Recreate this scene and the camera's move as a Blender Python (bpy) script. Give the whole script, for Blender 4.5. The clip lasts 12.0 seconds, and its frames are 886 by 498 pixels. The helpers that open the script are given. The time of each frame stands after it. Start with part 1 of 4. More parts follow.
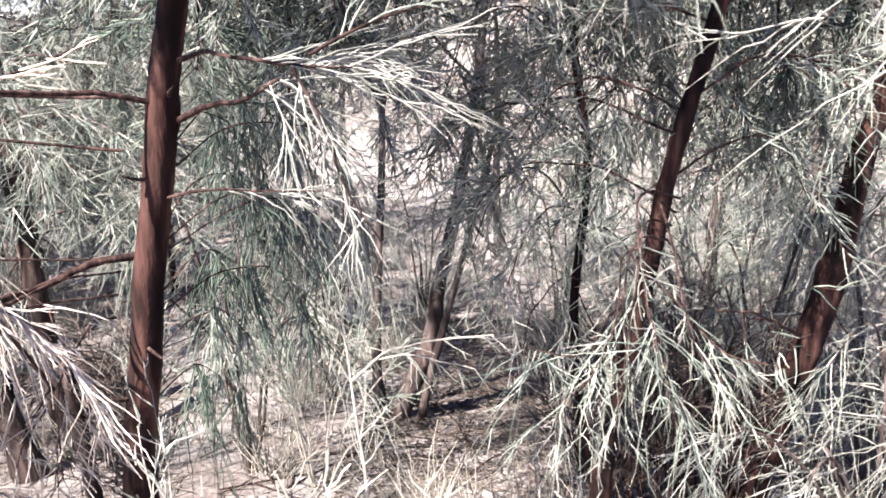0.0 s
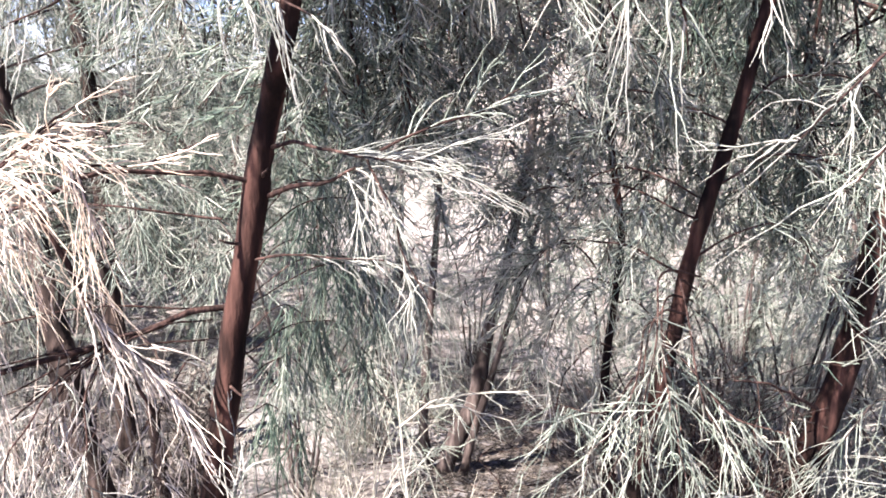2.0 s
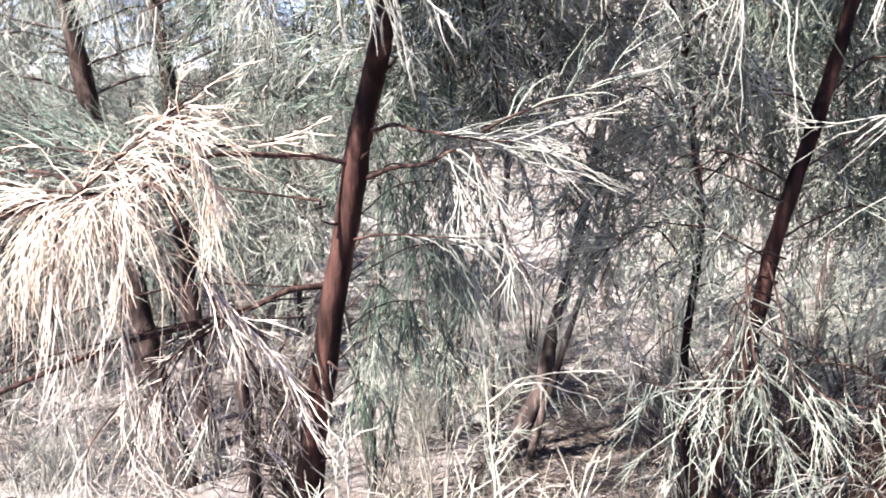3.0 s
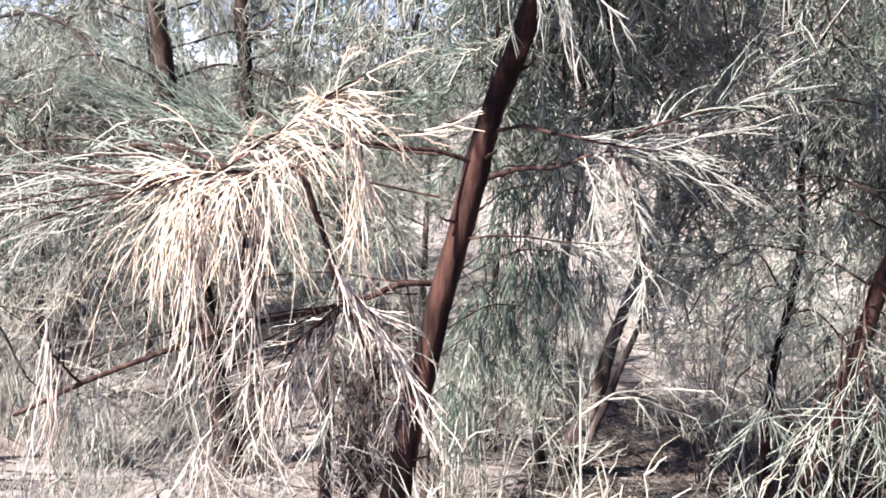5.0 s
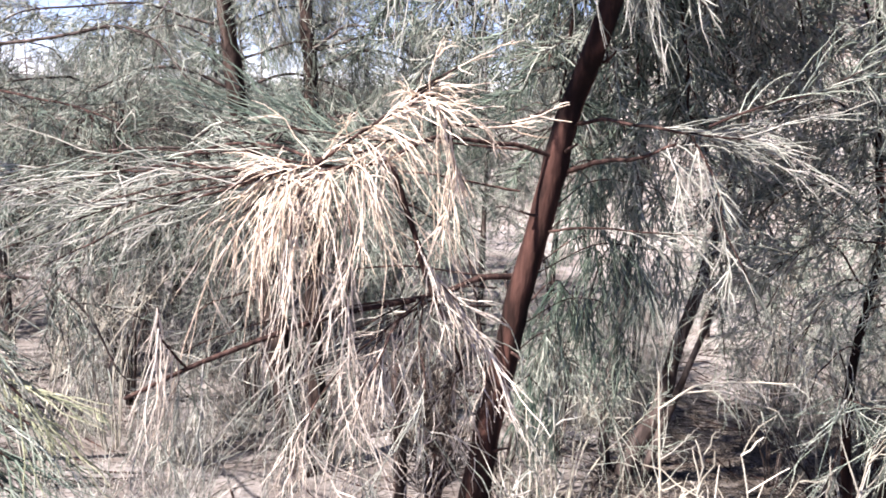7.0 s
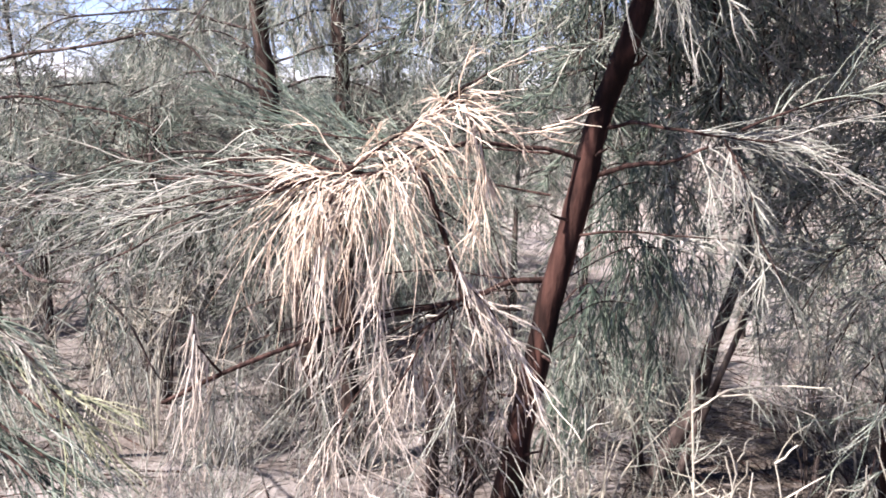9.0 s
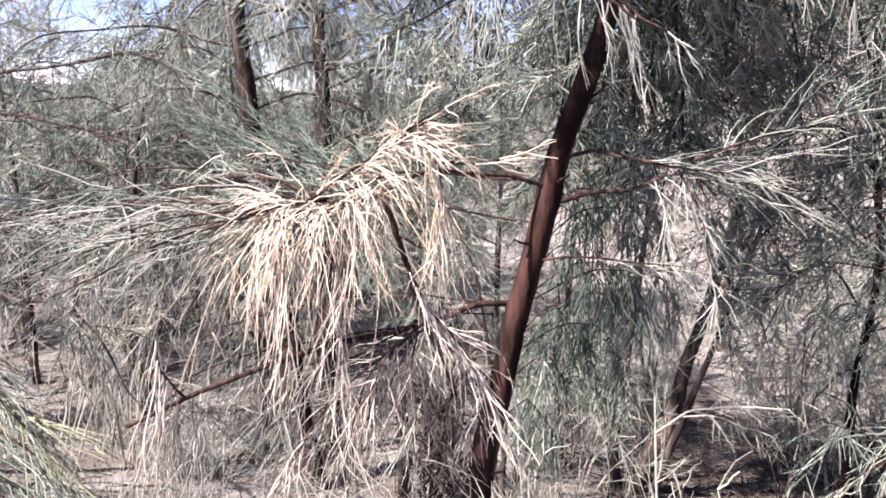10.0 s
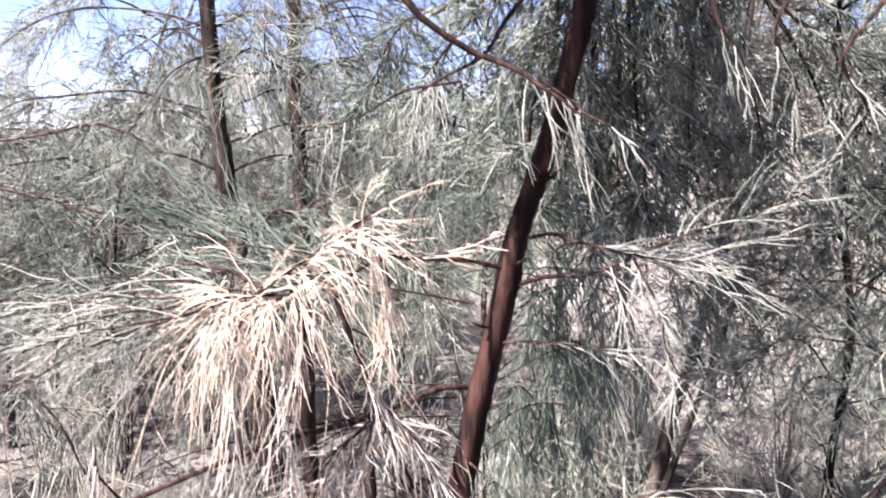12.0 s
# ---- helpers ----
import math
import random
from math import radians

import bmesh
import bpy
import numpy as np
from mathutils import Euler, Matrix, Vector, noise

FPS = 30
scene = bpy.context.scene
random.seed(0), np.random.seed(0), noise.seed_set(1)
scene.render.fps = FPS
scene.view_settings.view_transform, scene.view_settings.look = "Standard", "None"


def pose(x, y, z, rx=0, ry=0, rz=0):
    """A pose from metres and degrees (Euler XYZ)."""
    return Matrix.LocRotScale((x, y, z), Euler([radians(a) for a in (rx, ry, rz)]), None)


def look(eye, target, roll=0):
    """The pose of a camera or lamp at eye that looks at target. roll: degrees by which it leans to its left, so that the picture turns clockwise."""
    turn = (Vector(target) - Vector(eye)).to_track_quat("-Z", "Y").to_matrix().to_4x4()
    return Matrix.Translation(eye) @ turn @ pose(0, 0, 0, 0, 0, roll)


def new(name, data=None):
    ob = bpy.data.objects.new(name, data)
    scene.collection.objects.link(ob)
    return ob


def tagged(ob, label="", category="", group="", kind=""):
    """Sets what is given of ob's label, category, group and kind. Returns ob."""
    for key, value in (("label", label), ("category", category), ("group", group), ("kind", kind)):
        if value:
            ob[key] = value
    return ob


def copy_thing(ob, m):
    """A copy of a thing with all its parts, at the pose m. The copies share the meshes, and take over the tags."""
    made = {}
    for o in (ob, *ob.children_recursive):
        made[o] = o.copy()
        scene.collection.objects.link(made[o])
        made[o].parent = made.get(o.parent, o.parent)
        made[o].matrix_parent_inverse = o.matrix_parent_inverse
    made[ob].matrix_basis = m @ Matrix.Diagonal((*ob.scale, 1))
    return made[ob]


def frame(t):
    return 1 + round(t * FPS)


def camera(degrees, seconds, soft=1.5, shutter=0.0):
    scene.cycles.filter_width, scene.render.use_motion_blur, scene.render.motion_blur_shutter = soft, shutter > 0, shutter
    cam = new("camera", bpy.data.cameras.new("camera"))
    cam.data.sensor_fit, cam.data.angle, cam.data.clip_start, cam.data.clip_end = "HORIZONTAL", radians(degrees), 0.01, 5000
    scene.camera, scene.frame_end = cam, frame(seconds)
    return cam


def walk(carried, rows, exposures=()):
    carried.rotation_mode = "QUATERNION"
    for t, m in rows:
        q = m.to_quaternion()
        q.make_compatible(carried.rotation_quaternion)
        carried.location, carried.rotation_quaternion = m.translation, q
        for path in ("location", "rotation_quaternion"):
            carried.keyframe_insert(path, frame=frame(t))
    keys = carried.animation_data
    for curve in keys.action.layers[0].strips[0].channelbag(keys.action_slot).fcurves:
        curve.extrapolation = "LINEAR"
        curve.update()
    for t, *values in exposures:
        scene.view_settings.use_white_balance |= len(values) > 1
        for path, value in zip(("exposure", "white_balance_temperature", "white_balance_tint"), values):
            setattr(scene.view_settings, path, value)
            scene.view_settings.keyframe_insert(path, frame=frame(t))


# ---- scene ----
cam = camera(56.8, 12.0, soft=1.8, shutter=0.16)
PATH = [
    (0, (0.836, 0.391, 1.549), (0.719, 2.305, 0.981), -1.4),
    (0.4, (0.952, 0.197, 1.599), (0.769, 2.118, 1.074), -0.4),
    (0.5, (0.924, 0.191, 1.59), (0.768, 2.125, 1.102), 0.1),
    (1, (0.981, 0.174, 1.582), (0.777, 2.107, 1.114), -0.3),
    (1.5, (0.939, 0.148, 1.61), (0.728, 2.087, 1.171), -0.2),
    (2, (0.873, 0.137, 1.629), (0.626, 2.077, 1.207), 0.1),
    (2.5, (0.866, 0.106, 1.606), (0.565, 2.035, 1.173), -0.5),
    (3, (0.776, 0.057, 1.605), (0.417, 1.977, 1.174), -0.6),
    (3.2, (0.733, 0.044, 1.602), (0.351, 1.959, 1.169), -0.5),
    (4.8, (0.567, 0.03, 1.599), (0.169, 1.95, 1.204), 3.5),
    (5, (0.546, 0.023, 1.573), (0.145, 1.94, 1.168), 3.4),
    (5.5, (0.532, 0.026, 1.544), (0.111, 1.932, 1.109), 3.4),
    (6, (0.545, 0.027, 1.573), (0.092, 1.931, 1.159), 3.3),
    (6.5, (0.508, 0.0, 1.552), (0.01, 1.891, 1.135), 2.7),
    (7, (0.484, -0.041, 1.535), (-0.034, 1.852, 1.152), 2.2),
    (7.2, (0.426, -0.065, 1.532), (-0.131, 1.817, 1.147), 2.1),
    (8.8, (0.476, -0.062, 1.547), (-0.141, 1.798, 1.145), 1.5),
    (9, (0.488, -0.045, 1.551), (-0.105, 1.825, 1.161), 1.5),
    (9.5, (0.562, -0.035, 1.584), (0.006, 1.852, 1.222), 1.7),
    (10, (0.554, -0.056, 1.598), (-0.019, 1.825, 1.228), 1.8),
    (10.5, (0.496, -0.072, 1.591), (-0.095, 1.806, 1.24), 1.7),
    (11, (0.547, -0.007, 1.62), (-0.003, 1.88, 1.246), 1.8),
    (11.5, (0.69, 0.073, 1.627), (0.248, 1.981, 1.22), 2.1),
    (11.6, (0.683, 0.079, 1.612), (0.277, 1.996, 1.214), 0.8),
    (11.9, (0.651, 0.018, 1.668), (0.116, 1.921, 1.363), 1.1),
    (12, (0.624, 0.018, 1.7), (0.054, 1.915, 1.425), 1.1),
]
walk(cam, [(t, look(e, a, r)) for t, e, a, r in PATH], [(0, 2.82, 6380, 15), (0.6, 2.91, 6360, 15), (3, 2.88, 6360, 14), (5, 2.6, 6360, 14), (7, 2.37, 6370, 15), (9, 2.2, 6400, 17), (10, 2.3, 6390, 17), (11, 2.35, 6380, 17), (12, 2.58, 6340, 17)])

# ---- daylight ----
SUN_ELEVATION, SUN_AZIMUTH = radians(49), radians(222)
world = bpy.data.worlds.new("sky")
scene.world = world
world.use_nodes = True
sky = world.node_tree.nodes.new("ShaderNodeTexSky")
sky.sky_type, sky.sun_disc = "NISHITA", False
sky.sun_elevation, sky.sun_rotation = SUN_ELEVATION, SUN_AZIMUTH
sky.dust_density, sky.air_density, sky.ozone_density, sky.altitude = 0.05, 0.65, 2.2, 800
haze = world.node_tree.nodes.new("ShaderNodeMix")
haze.data_type, haze.blend_type = "RGBA", "MULTIPLY"
haze.inputs[0].default_value, haze.inputs[7].default_value = 1.0, (1.05, 0.92, 1.06, 1)
world.node_tree.links.new(sky.outputs[0], haze.inputs[6])
world.node_tree.links.new(haze.outputs[2], world.node_tree.nodes["Background"].inputs[0])
world.node_tree.nodes["Background"].inputs[1].default_value = 0.06
sun_data = bpy.data.lights.new("sun", "SUN")
sun_data.energy, sun_data.angle, sun_data.color = 4.7, radians(0.6), (1.0, 0.97, 0.94)
sun = new("sun", sun_data)
to_sun = Vector((math.sin(SUN_AZIMUTH) * math.cos(SUN_ELEVATION), math.cos(SUN_AZIMUTH) * math.cos(SUN_ELEVATION), math.sin(SUN_ELEVATION)))
sun.matrix_world = look(to_sun * 30, (0, 0, 0))


# ---- materials ----
def nodes_of(name, roughness, gloss=0.5):
    mat = bpy.data.materials.new(name)
    mat.use_nodes = True
    tree = mat.node_tree
    shader = tree.nodes["Principled BSDF"]
    shader.inputs["Roughness"].default_value = roughness
    shader.inputs["Specular IOR Level"].default_value = gloss
    return mat, tree, shader


def ramp(tree, source, stops):
    node = tree.nodes.new("ShaderNodeValToRGB")
    items = node.color_ramp.elements
    while len(items) < len(stops):
        items.new(0.5)
    for item, (place, colour) in zip(items, stops):
        item.position, item.color = place, (*colour, 1)
    tree.links.new(source, node.inputs[0])
    return node.outputs[0]


def noise_of(tree, scale, detail=4, stretch=(1, 1, 1)):
    where = tree.nodes.new("ShaderNodeTexCoord")
    turn = tree.nodes.new("ShaderNodeMapping")
    turn.inputs["Scale"].default_value = stretch
    node = tree.nodes.new("ShaderNodeTexNoise")
    node.inputs["Scale"].default_value, node.inputs["Detail"].default_value = scale, detail
    tree.links.new(where.outputs["Object"], turn.inputs[0])
    tree.links.new(turn.outputs[0], node.inputs["Vector"])
    return node.outputs["Fac"]


def mix(tree, kind, fac, a, b):
    node = tree.nodes.new("ShaderNodeMix")
    node.data_type, node.blend_type = "RGBA", kind
    for socket, value in ((node.inputs[0], fac), (node.inputs[6], a), (node.inputs[7], b)):
        if isinstance(value, (int, float)):
            socket.default_value = value
        elif isinstance(value, tuple):
            socket.default_value = (*value, 1)
        else:
            tree.links.new(value, socket)
    return node.outputs[2]


def relief(tree, shader, height, strength, distance):
    bump = tree.nodes.new("ShaderNodeBump")
    bump.inputs["Strength"].default_value, bump.inputs["Distance"].default_value = strength, distance
    tree.links.new(height, bump.inputs["Height"])
    tree.links.new(bump.outputs[0], shader.inputs["Normal"])


def needle_material(name, stops, roughness=0.55):
    """Jointed branchlets: a colour for each one, and paler and browner stretches along it."""
    mat, tree, shader = nodes_of(name, roughness, 0.3)
    island = tree.nodes.new("ShaderNodeNewGeometry").outputs["Random Per Island"]
    base = ramp(tree, island, stops)
    patch = ramp(tree, noise_of(tree, 9, 3), [(0.35, (0.72, 0.7, 0.66)), (0.65, (1.15, 1.12, 1.02))])
    joint = ramp(tree, noise_of(tree, 160, 2), [(0.3, (0.8, 0.78, 0.74)), (0.7, (1.1, 1.1, 1.1))])
    colour = mix(tree, "MULTIPLY", 1.0, mix(tree, "MULTIPLY", 1.0, base, patch), joint)
    tree.links.new(colour, shader.inputs["Base Color"])
    return mat


NEEDLE_GREEN = needle_material("grey_green_needles", [(0.0, (0.032, 0.05, 0.043)), (0.35, (0.123, 0.144, 0.122)), (0.7, (0.25, 0.273, 0.24)), (1.0, (0.395, 0.388, 0.358))])
NEEDLE_PALE = needle_material("pale_needles", [(0.0, (0.112, 0.118, 0.103)), (0.4, (0.232, 0.24, 0.218)), (0.75, (0.335, 0.322, 0.3)), (1.0, (0.41, 0.38, 0.357))])
NEEDLE_SAGE = needle_material("sage_needles", [(0.0, (0.082, 0.1, 0.084)), (0.4, (0.182, 0.2, 0.174)), (0.7, (0.276, 0.273, 0.247)), (1.0, (0.395, 0.368, 0.337))])
NEEDLE_STRAW = needle_material("dry_straw_needles", [(0.0, (0.2, 0.148, 0.118)), (0.15, (0.45, 0.358, 0.288)), (0.4, (0.59, 0.484, 0.4)), (0.8, (0.64, 0.54, 0.472)), (1.0, (0.7, 0.62, 0.57))])
NEEDLE_CREAM = needle_material("bleached_needles", [(0.0, (0.24, 0.2, 0.178)), (0.3, (0.43, 0.375, 0.34)), (0.7, (0.55, 0.487, 0.45)), (1.0, (0.66, 0.6, 0.56))])
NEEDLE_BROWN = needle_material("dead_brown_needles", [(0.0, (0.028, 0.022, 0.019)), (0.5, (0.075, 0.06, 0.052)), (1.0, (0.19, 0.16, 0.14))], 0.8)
# deep green, also darkened to stand in for shade inside the foliage
NEEDLE_DEEP_SHADE = needle_material("deep_green_shade_needles", [(0.0, (0.018, 0.031, 0.025)), (0.5, (0.056, 0.082, 0.064)), (1.0, (0.145, 0.172, 0.138))])
NEEDLE_YELLOW = needle_material("yellow_green_needles", [(0.0, (0.09, 0.1, 0.06)), (0.5, (0.225, 0.235, 0.15)), (1.0, (0.38, 0.375, 0.27))])
GRASS_DRY = needle_material("dry_grass", [(0.0, (0.14, 0.13, 0.108)), (0.5, (0.29, 0.268, 0.23)), (1.0, (0.46, 0.425, 0.38))], 0.7)


def bark_material(name, dark, mid, light, scale):
    mat, tree, shader = nodes_of(name, 0.9, 0.1)
    strips = noise_of(tree, 26 * scale, 6, (1, 1, 0.16))
    blotch = noise_of(tree, 5 * scale, 4, (1, 1, 0.5))
    flakes = noise_of(tree, 90 * scale, 4, (1, 1, 0.4))
    base = ramp(tree, strips, [(0.32, dark), (0.5, mid), (0.72, light)])
    tone = ramp(tree, blotch, [(0.32, (0.4, 0.37, 0.36)), (0.68, (1.3, 1.2, 1.14))])
    tree.links.new(mix(tree, "MULTIPLY", 1.0, base, tone), shader.inputs["Base Color"])
    relief(tree, shader, mix(tree, "ADD", 0.35, strips, flakes), 0.9, 0.012 / scale)
    return mat


BARK = bark_material("reddish_brown_bark", (0.003, 0.002, 0.0018), (0.016, 0.0084, 0.0068), (0.085, 0.043, 0.034), 1.0)
BARK_GREY = bark_material("grey_bark", (0.018, 0.014, 0.013), (0.058, 0.045, 0.04), (0.15, 0.125, 0.112), 1.0)
BARK_BROWN = bark_material("dull_brown_bark", (0.01, 0.007, 0.006), (0.034, 0.024, 0.02), (0.11, 0.083, 0.07), 1.0)
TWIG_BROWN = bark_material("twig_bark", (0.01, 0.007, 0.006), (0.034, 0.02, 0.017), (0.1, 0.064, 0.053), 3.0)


def soil_material():
    mat, tree, shader = nodes_of("pale_sandy_soil", 0.95, 0.2)
    large = ramp(tree, noise_of(tree, 0.35, 5), [(0.36, (0.15, 0.132, 0.12)), (0.52, (0.235, 0.211, 0.195)), (0.66, (0.315, 0.284, 0.265))])
    litter = ramp(tree, noise_of(tree, 3.2, 6), [(0.4, (0.5, 0.44, 0.4)), (0.58, (1, 1, 1))])
    grain = noise_of(tree, 45, 6)
    fleck = ramp(tree, grain, [(0.35, (0.62, 0.58, 0.54)), (0.6, (1.06, 1.05, 1.04))])
    sand = mix(tree, "MULTIPLY", 1.0, mix(tree, "MULTIPLY", 0.7, large, litter), fleck)
    # dry heath covers the land further out, its shrubs' own shade in the colour
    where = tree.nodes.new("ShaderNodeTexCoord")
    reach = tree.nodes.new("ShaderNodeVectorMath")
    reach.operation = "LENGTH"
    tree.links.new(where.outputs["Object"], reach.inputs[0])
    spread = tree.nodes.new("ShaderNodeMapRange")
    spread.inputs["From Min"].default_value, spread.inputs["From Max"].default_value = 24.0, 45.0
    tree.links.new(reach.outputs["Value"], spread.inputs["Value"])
    shaded_heath = ramp(tree, noise_of(tree, 0.6, 6), [(0.3, (0.03, 0.033, 0.026)), (0.5, (0.055, 0.054, 0.043)), (0.7, (0.1, 0.09, 0.072))])
    tree.links.new(mix(tree, "MIX", spread.outputs[0], sand, shaded_heath), shader.inputs["Base Color"])
    relief(tree, shader, grain, 0.7, 0.02)
    return mat


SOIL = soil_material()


# ---- mesh helpers ----
DOWN = np.array((0.0, 0.0, -1.0))


def unit(v):
    v = np.asarray(v, float)
    return v / np.maximum(np.linalg.norm(v, axis=-1, keepdims=True), 1e-9)


def mesh_from(name, verts, quads, material, smooth=True):
    mesh = bpy.data.meshes.new(name)
    verts, quads = np.asarray(verts, np.float32), np.asarray(quads, np.int32)
    mesh.vertices.add(len(verts))
    mesh.vertices.foreach_set("co", verts.ravel())
    mesh.loops.add(quads.size)
    mesh.loops.foreach_set("vertex_index", quads.ravel())
    mesh.polygons.add(len(quads))
    mesh.polygons.foreach_set("loop_start", np.arange(0, quads.size, 4, dtype=np.int32))
    mesh.update(calc_edges=True)
    mesh.polygons.foreach_set("use_smooth", np.full(len(quads), smooth))
    mesh.materials.append(material)
    return mesh


def part(name, mesh, parent, label="", kind=""):
    ob = new(name, mesh)
    ob.parent = parent
    return tagged(ob, label, "", "", kind)


def tubes(lines, r0, r1, sides=3):
    """Tapered tubes along many lines of equal count: lines (n, k, 3), r0 and r1 (n,) or numbers."""
    n, k, _ = lines.shape
    along = unit(np.gradient(lines, axis=1))
    mean = unit(lines[:, -1] - lines[:, 0])
    ref = np.where(np.abs(mean[:, 2:3]) > 0.8, np.array((1.0, 0, 0)), np.array((0, 0, 1.0)))
    a = unit(np.cross(along, ref[:, None, :]))
    b = np.cross(along, a)
    s = np.linspace(0, 1, k)[None, :]
    radius = np.broadcast_to(np.asarray(r0), (n,))[:, None] * (1 - s) + np.broadcast_to(np.asarray(r1), (n,))[:, None] * s
    turn = np.arange(sides) * 2 * np.pi / sides
    ring = a[:, :, None, :] * np.cos(turn)[:, None] + b[:, :, None, :] * np.sin(turn)[:, None]
    verts = (lines[:, :, None, :] + ring * radius[:, :, None, None]).reshape(-1, 3)
    i = np.arange(n)[:, None, None] * k * sides + np.arange(k - 1)[None, :, None] * sides
    j, j2 = np.arange(sides)[None, None, :], (np.arange(sides)[None, None, :] + 1) % sides
    quads = np.stack((i + j, i + j2, i + sides + j2, i + sides + j), -1).reshape(-1, 4)
    return verts, quads


def smooth_line(points, count):
    """A Catmull-Rom curve through the points, evenly sampled."""
    p = np.asarray(points, float)
    p = np.vstack((2 * p[0] - p[1], p, 2 * p[-1] - p[-2]))
    u = np.linspace(0, len(p) - 3 - 1e-6, count)
    i, f = u.astype(int), (u % 1)[:, None]
    a, b, c, d = p[i], p[i + 1], p[i + 2], p[i + 3]
    return 0.5 * (2 * b + (c - a) * f + (2 * a - 5 * b + 4 * c - d) * f**2 + (3 * b - a - 3 * c + d) * f**3)


def bent_line(points, count, seed, r0):
    """The line of a limb: thin ones wander and kink a little along their way."""
    line = smooth_line(points, count)
    if r0 >= 0.018:
        return line
    rng = np.random.default_rng(seed + 90000)
    s = np.linspace(0, 1, count)[:, None]
    size = np.linalg.norm(np.diff(line, axis=0), axis=1).sum()
    for m in (2, 3, 5, 8):
        line = line + np.sin(s * m * np.pi + rng.uniform(0, 0.4)) * np.sin(np.pi * s) * rng.normal(0, 1, (1, 3)) * size * 0.022 / m
    return line


def stem_mesh(name, points, r0, r1, material, rings=40, sides=12, rough=0.12, seed=0, flare=0.0):
    """A trunk or limb: a bent, tapered, knobbly tube with a closed tip."""
    rng = np.random.default_rng(seed)
    line = bent_line(points, rings, seed, r0)
    sway = np.cumsum(rng.normal(0, 1, (rings, 3)), axis=0)
    sway -= np.linspace(0, 1, rings)[:, None] * sway[-1]
    line = line + sway * np.linspace(r0, r1, rings)[:, None] * (0.16 if r0 < 0.015 else 0.035)
    verts, quads = tubes(line[None], r0, r1, sides)
    verts = verts.reshape(rings, sides, 3)
    s = np.linspace(0, 1, rings)
    phase = rng.uniform(0, 6.28, (6,))
    angle = np.arange(sides) * 2 * np.pi / sides
    lump = np.zeros((rings, sides))
    for m in range(1, 4):
        lump += np.sin(angle[None] * m + phase[m] + s[:, None] * 2.2 * m) / m * 0.5
    lump += rng.normal(0, 0.45, (rings, sides))
    knots = sum(np.exp(-((s - k) / 0.018) ** 2) for k in rng.uniform(0.05, 0.95, 5))
    grow = 1 + rough * lump + 0.14 * knots[:, None] + flare * np.exp(-s * 14)[:, None]
    verts = line[:, None] + (verts - line[:, None]) * grow[:, :, None]
    verts = np.vstack((verts.reshape(-1, 3), line[-1:] + unit(line[-1:] - line[-2:-1]) * r1))
    last = (rings - 1) * sides
    cap = [(last + j, last + (j + 1) % sides, len(verts) - 1, len(verts) - 1) for j in range(sides)]
    mesh = bpy.data.meshes.new(name)
    mesh.from_pydata(verts.tolist(), [], quads.tolist() + [c[:3] for c in cap])
    mesh.polygons.foreach_set("use_smooth", np.full(len(mesh.polygons), True))
    mesh.materials.append(material)
    return mesh


def needle_lines(rng, base, way, length, droop, k=4, wobble=0.05):
    n = len(base)
    s = np.linspace(0, 1, k)[None, :, None]
    length = np.asarray(length)[:, None, None]
    lines = base[:, None] + way[:, None] * length * s + DOWN * length * np.asarray(droop).reshape(-1, 1, 1) * s**2
    side = unit(np.cross(way, rng.normal(0, 1, (n, 3))))
    lines = lines + side[:, None] * length * wobble * rng.normal(0, 1, (n, 1, 1)) * np.sin(np.pi * s * 0.9)
    if k > 3:
        lines[:, 1:-1] += rng.normal(0, 0.03, (n, k - 2, 3)) * length
    return lines


def shoots(rng, line, count, u0, twig_len, angle, bias, droop, k=6):
    """Side shoots along a limb's line: their lines, drooping under their weight."""
    u = np.sort(rng.uniform(u0, 1, count))
    u[-1] = 0.985
    at = u * (len(line) - 1)
    i = np.minimum(at.astype(int), len(line) - 2)
    base = line[i] + (line[i + 1] - line[i]) * (at - i)[:, None]
    along = unit(line[i + 1] - line[i])
    side = unit(np.cross(along, rng.normal(0, 1, (count, 3))))
    tilt = np.radians(rng.uniform(*angle, count))[:, None]
    way = unit(along * np.cos(tilt) + side * np.sin(tilt) + np.asarray(bias) * rng.uniform(0.5, 1.2, (count, 1)))
    length = rng.uniform(*twig_len, count) * (1.1 - 0.35 * u)
    return needle_lines(rng, base, way, length, np.full(count, droop) * rng.uniform(0.6, 1.3, count), k, 0.07)


def needles_on(rng, twigs, per_metre, needle_len, angle, droop, k=4, start=0.12):
    """Needles set along every twig, pointing forward and hanging."""
    bases, ways = [], []
    for line in twigs:
        length = np.linalg.norm(np.diff(line, axis=0), axis=1).sum()
        m = max(4, int(per_metre * length))
        u = np.append(rng.uniform(start, 1, m - 2), (0.98, 0.995))
        at = u * (len(line) - 1)
        i = np.minimum(at.astype(int), len(line) - 2)
        bases.append(line[i] + (line[i + 1] - line[i]) * (at - i)[:, None])
        along = unit(line[i + 1] - line[i])
        side = unit(np.cross(along, rng.normal(0, 1, (m, 3))))
        tilt = np.radians(rng.uniform(*angle, m))[:, None]
        ways.append(unit(along * np.cos(tilt) + side * np.sin(tilt)))
    base, way = np.concatenate(bases), np.concatenate(ways)
    n = len(base)
    return needle_lines(rng, base, way, rng.uniform(*needle_len, n), droop * rng.uniform(0.4, 1.5, n), k)


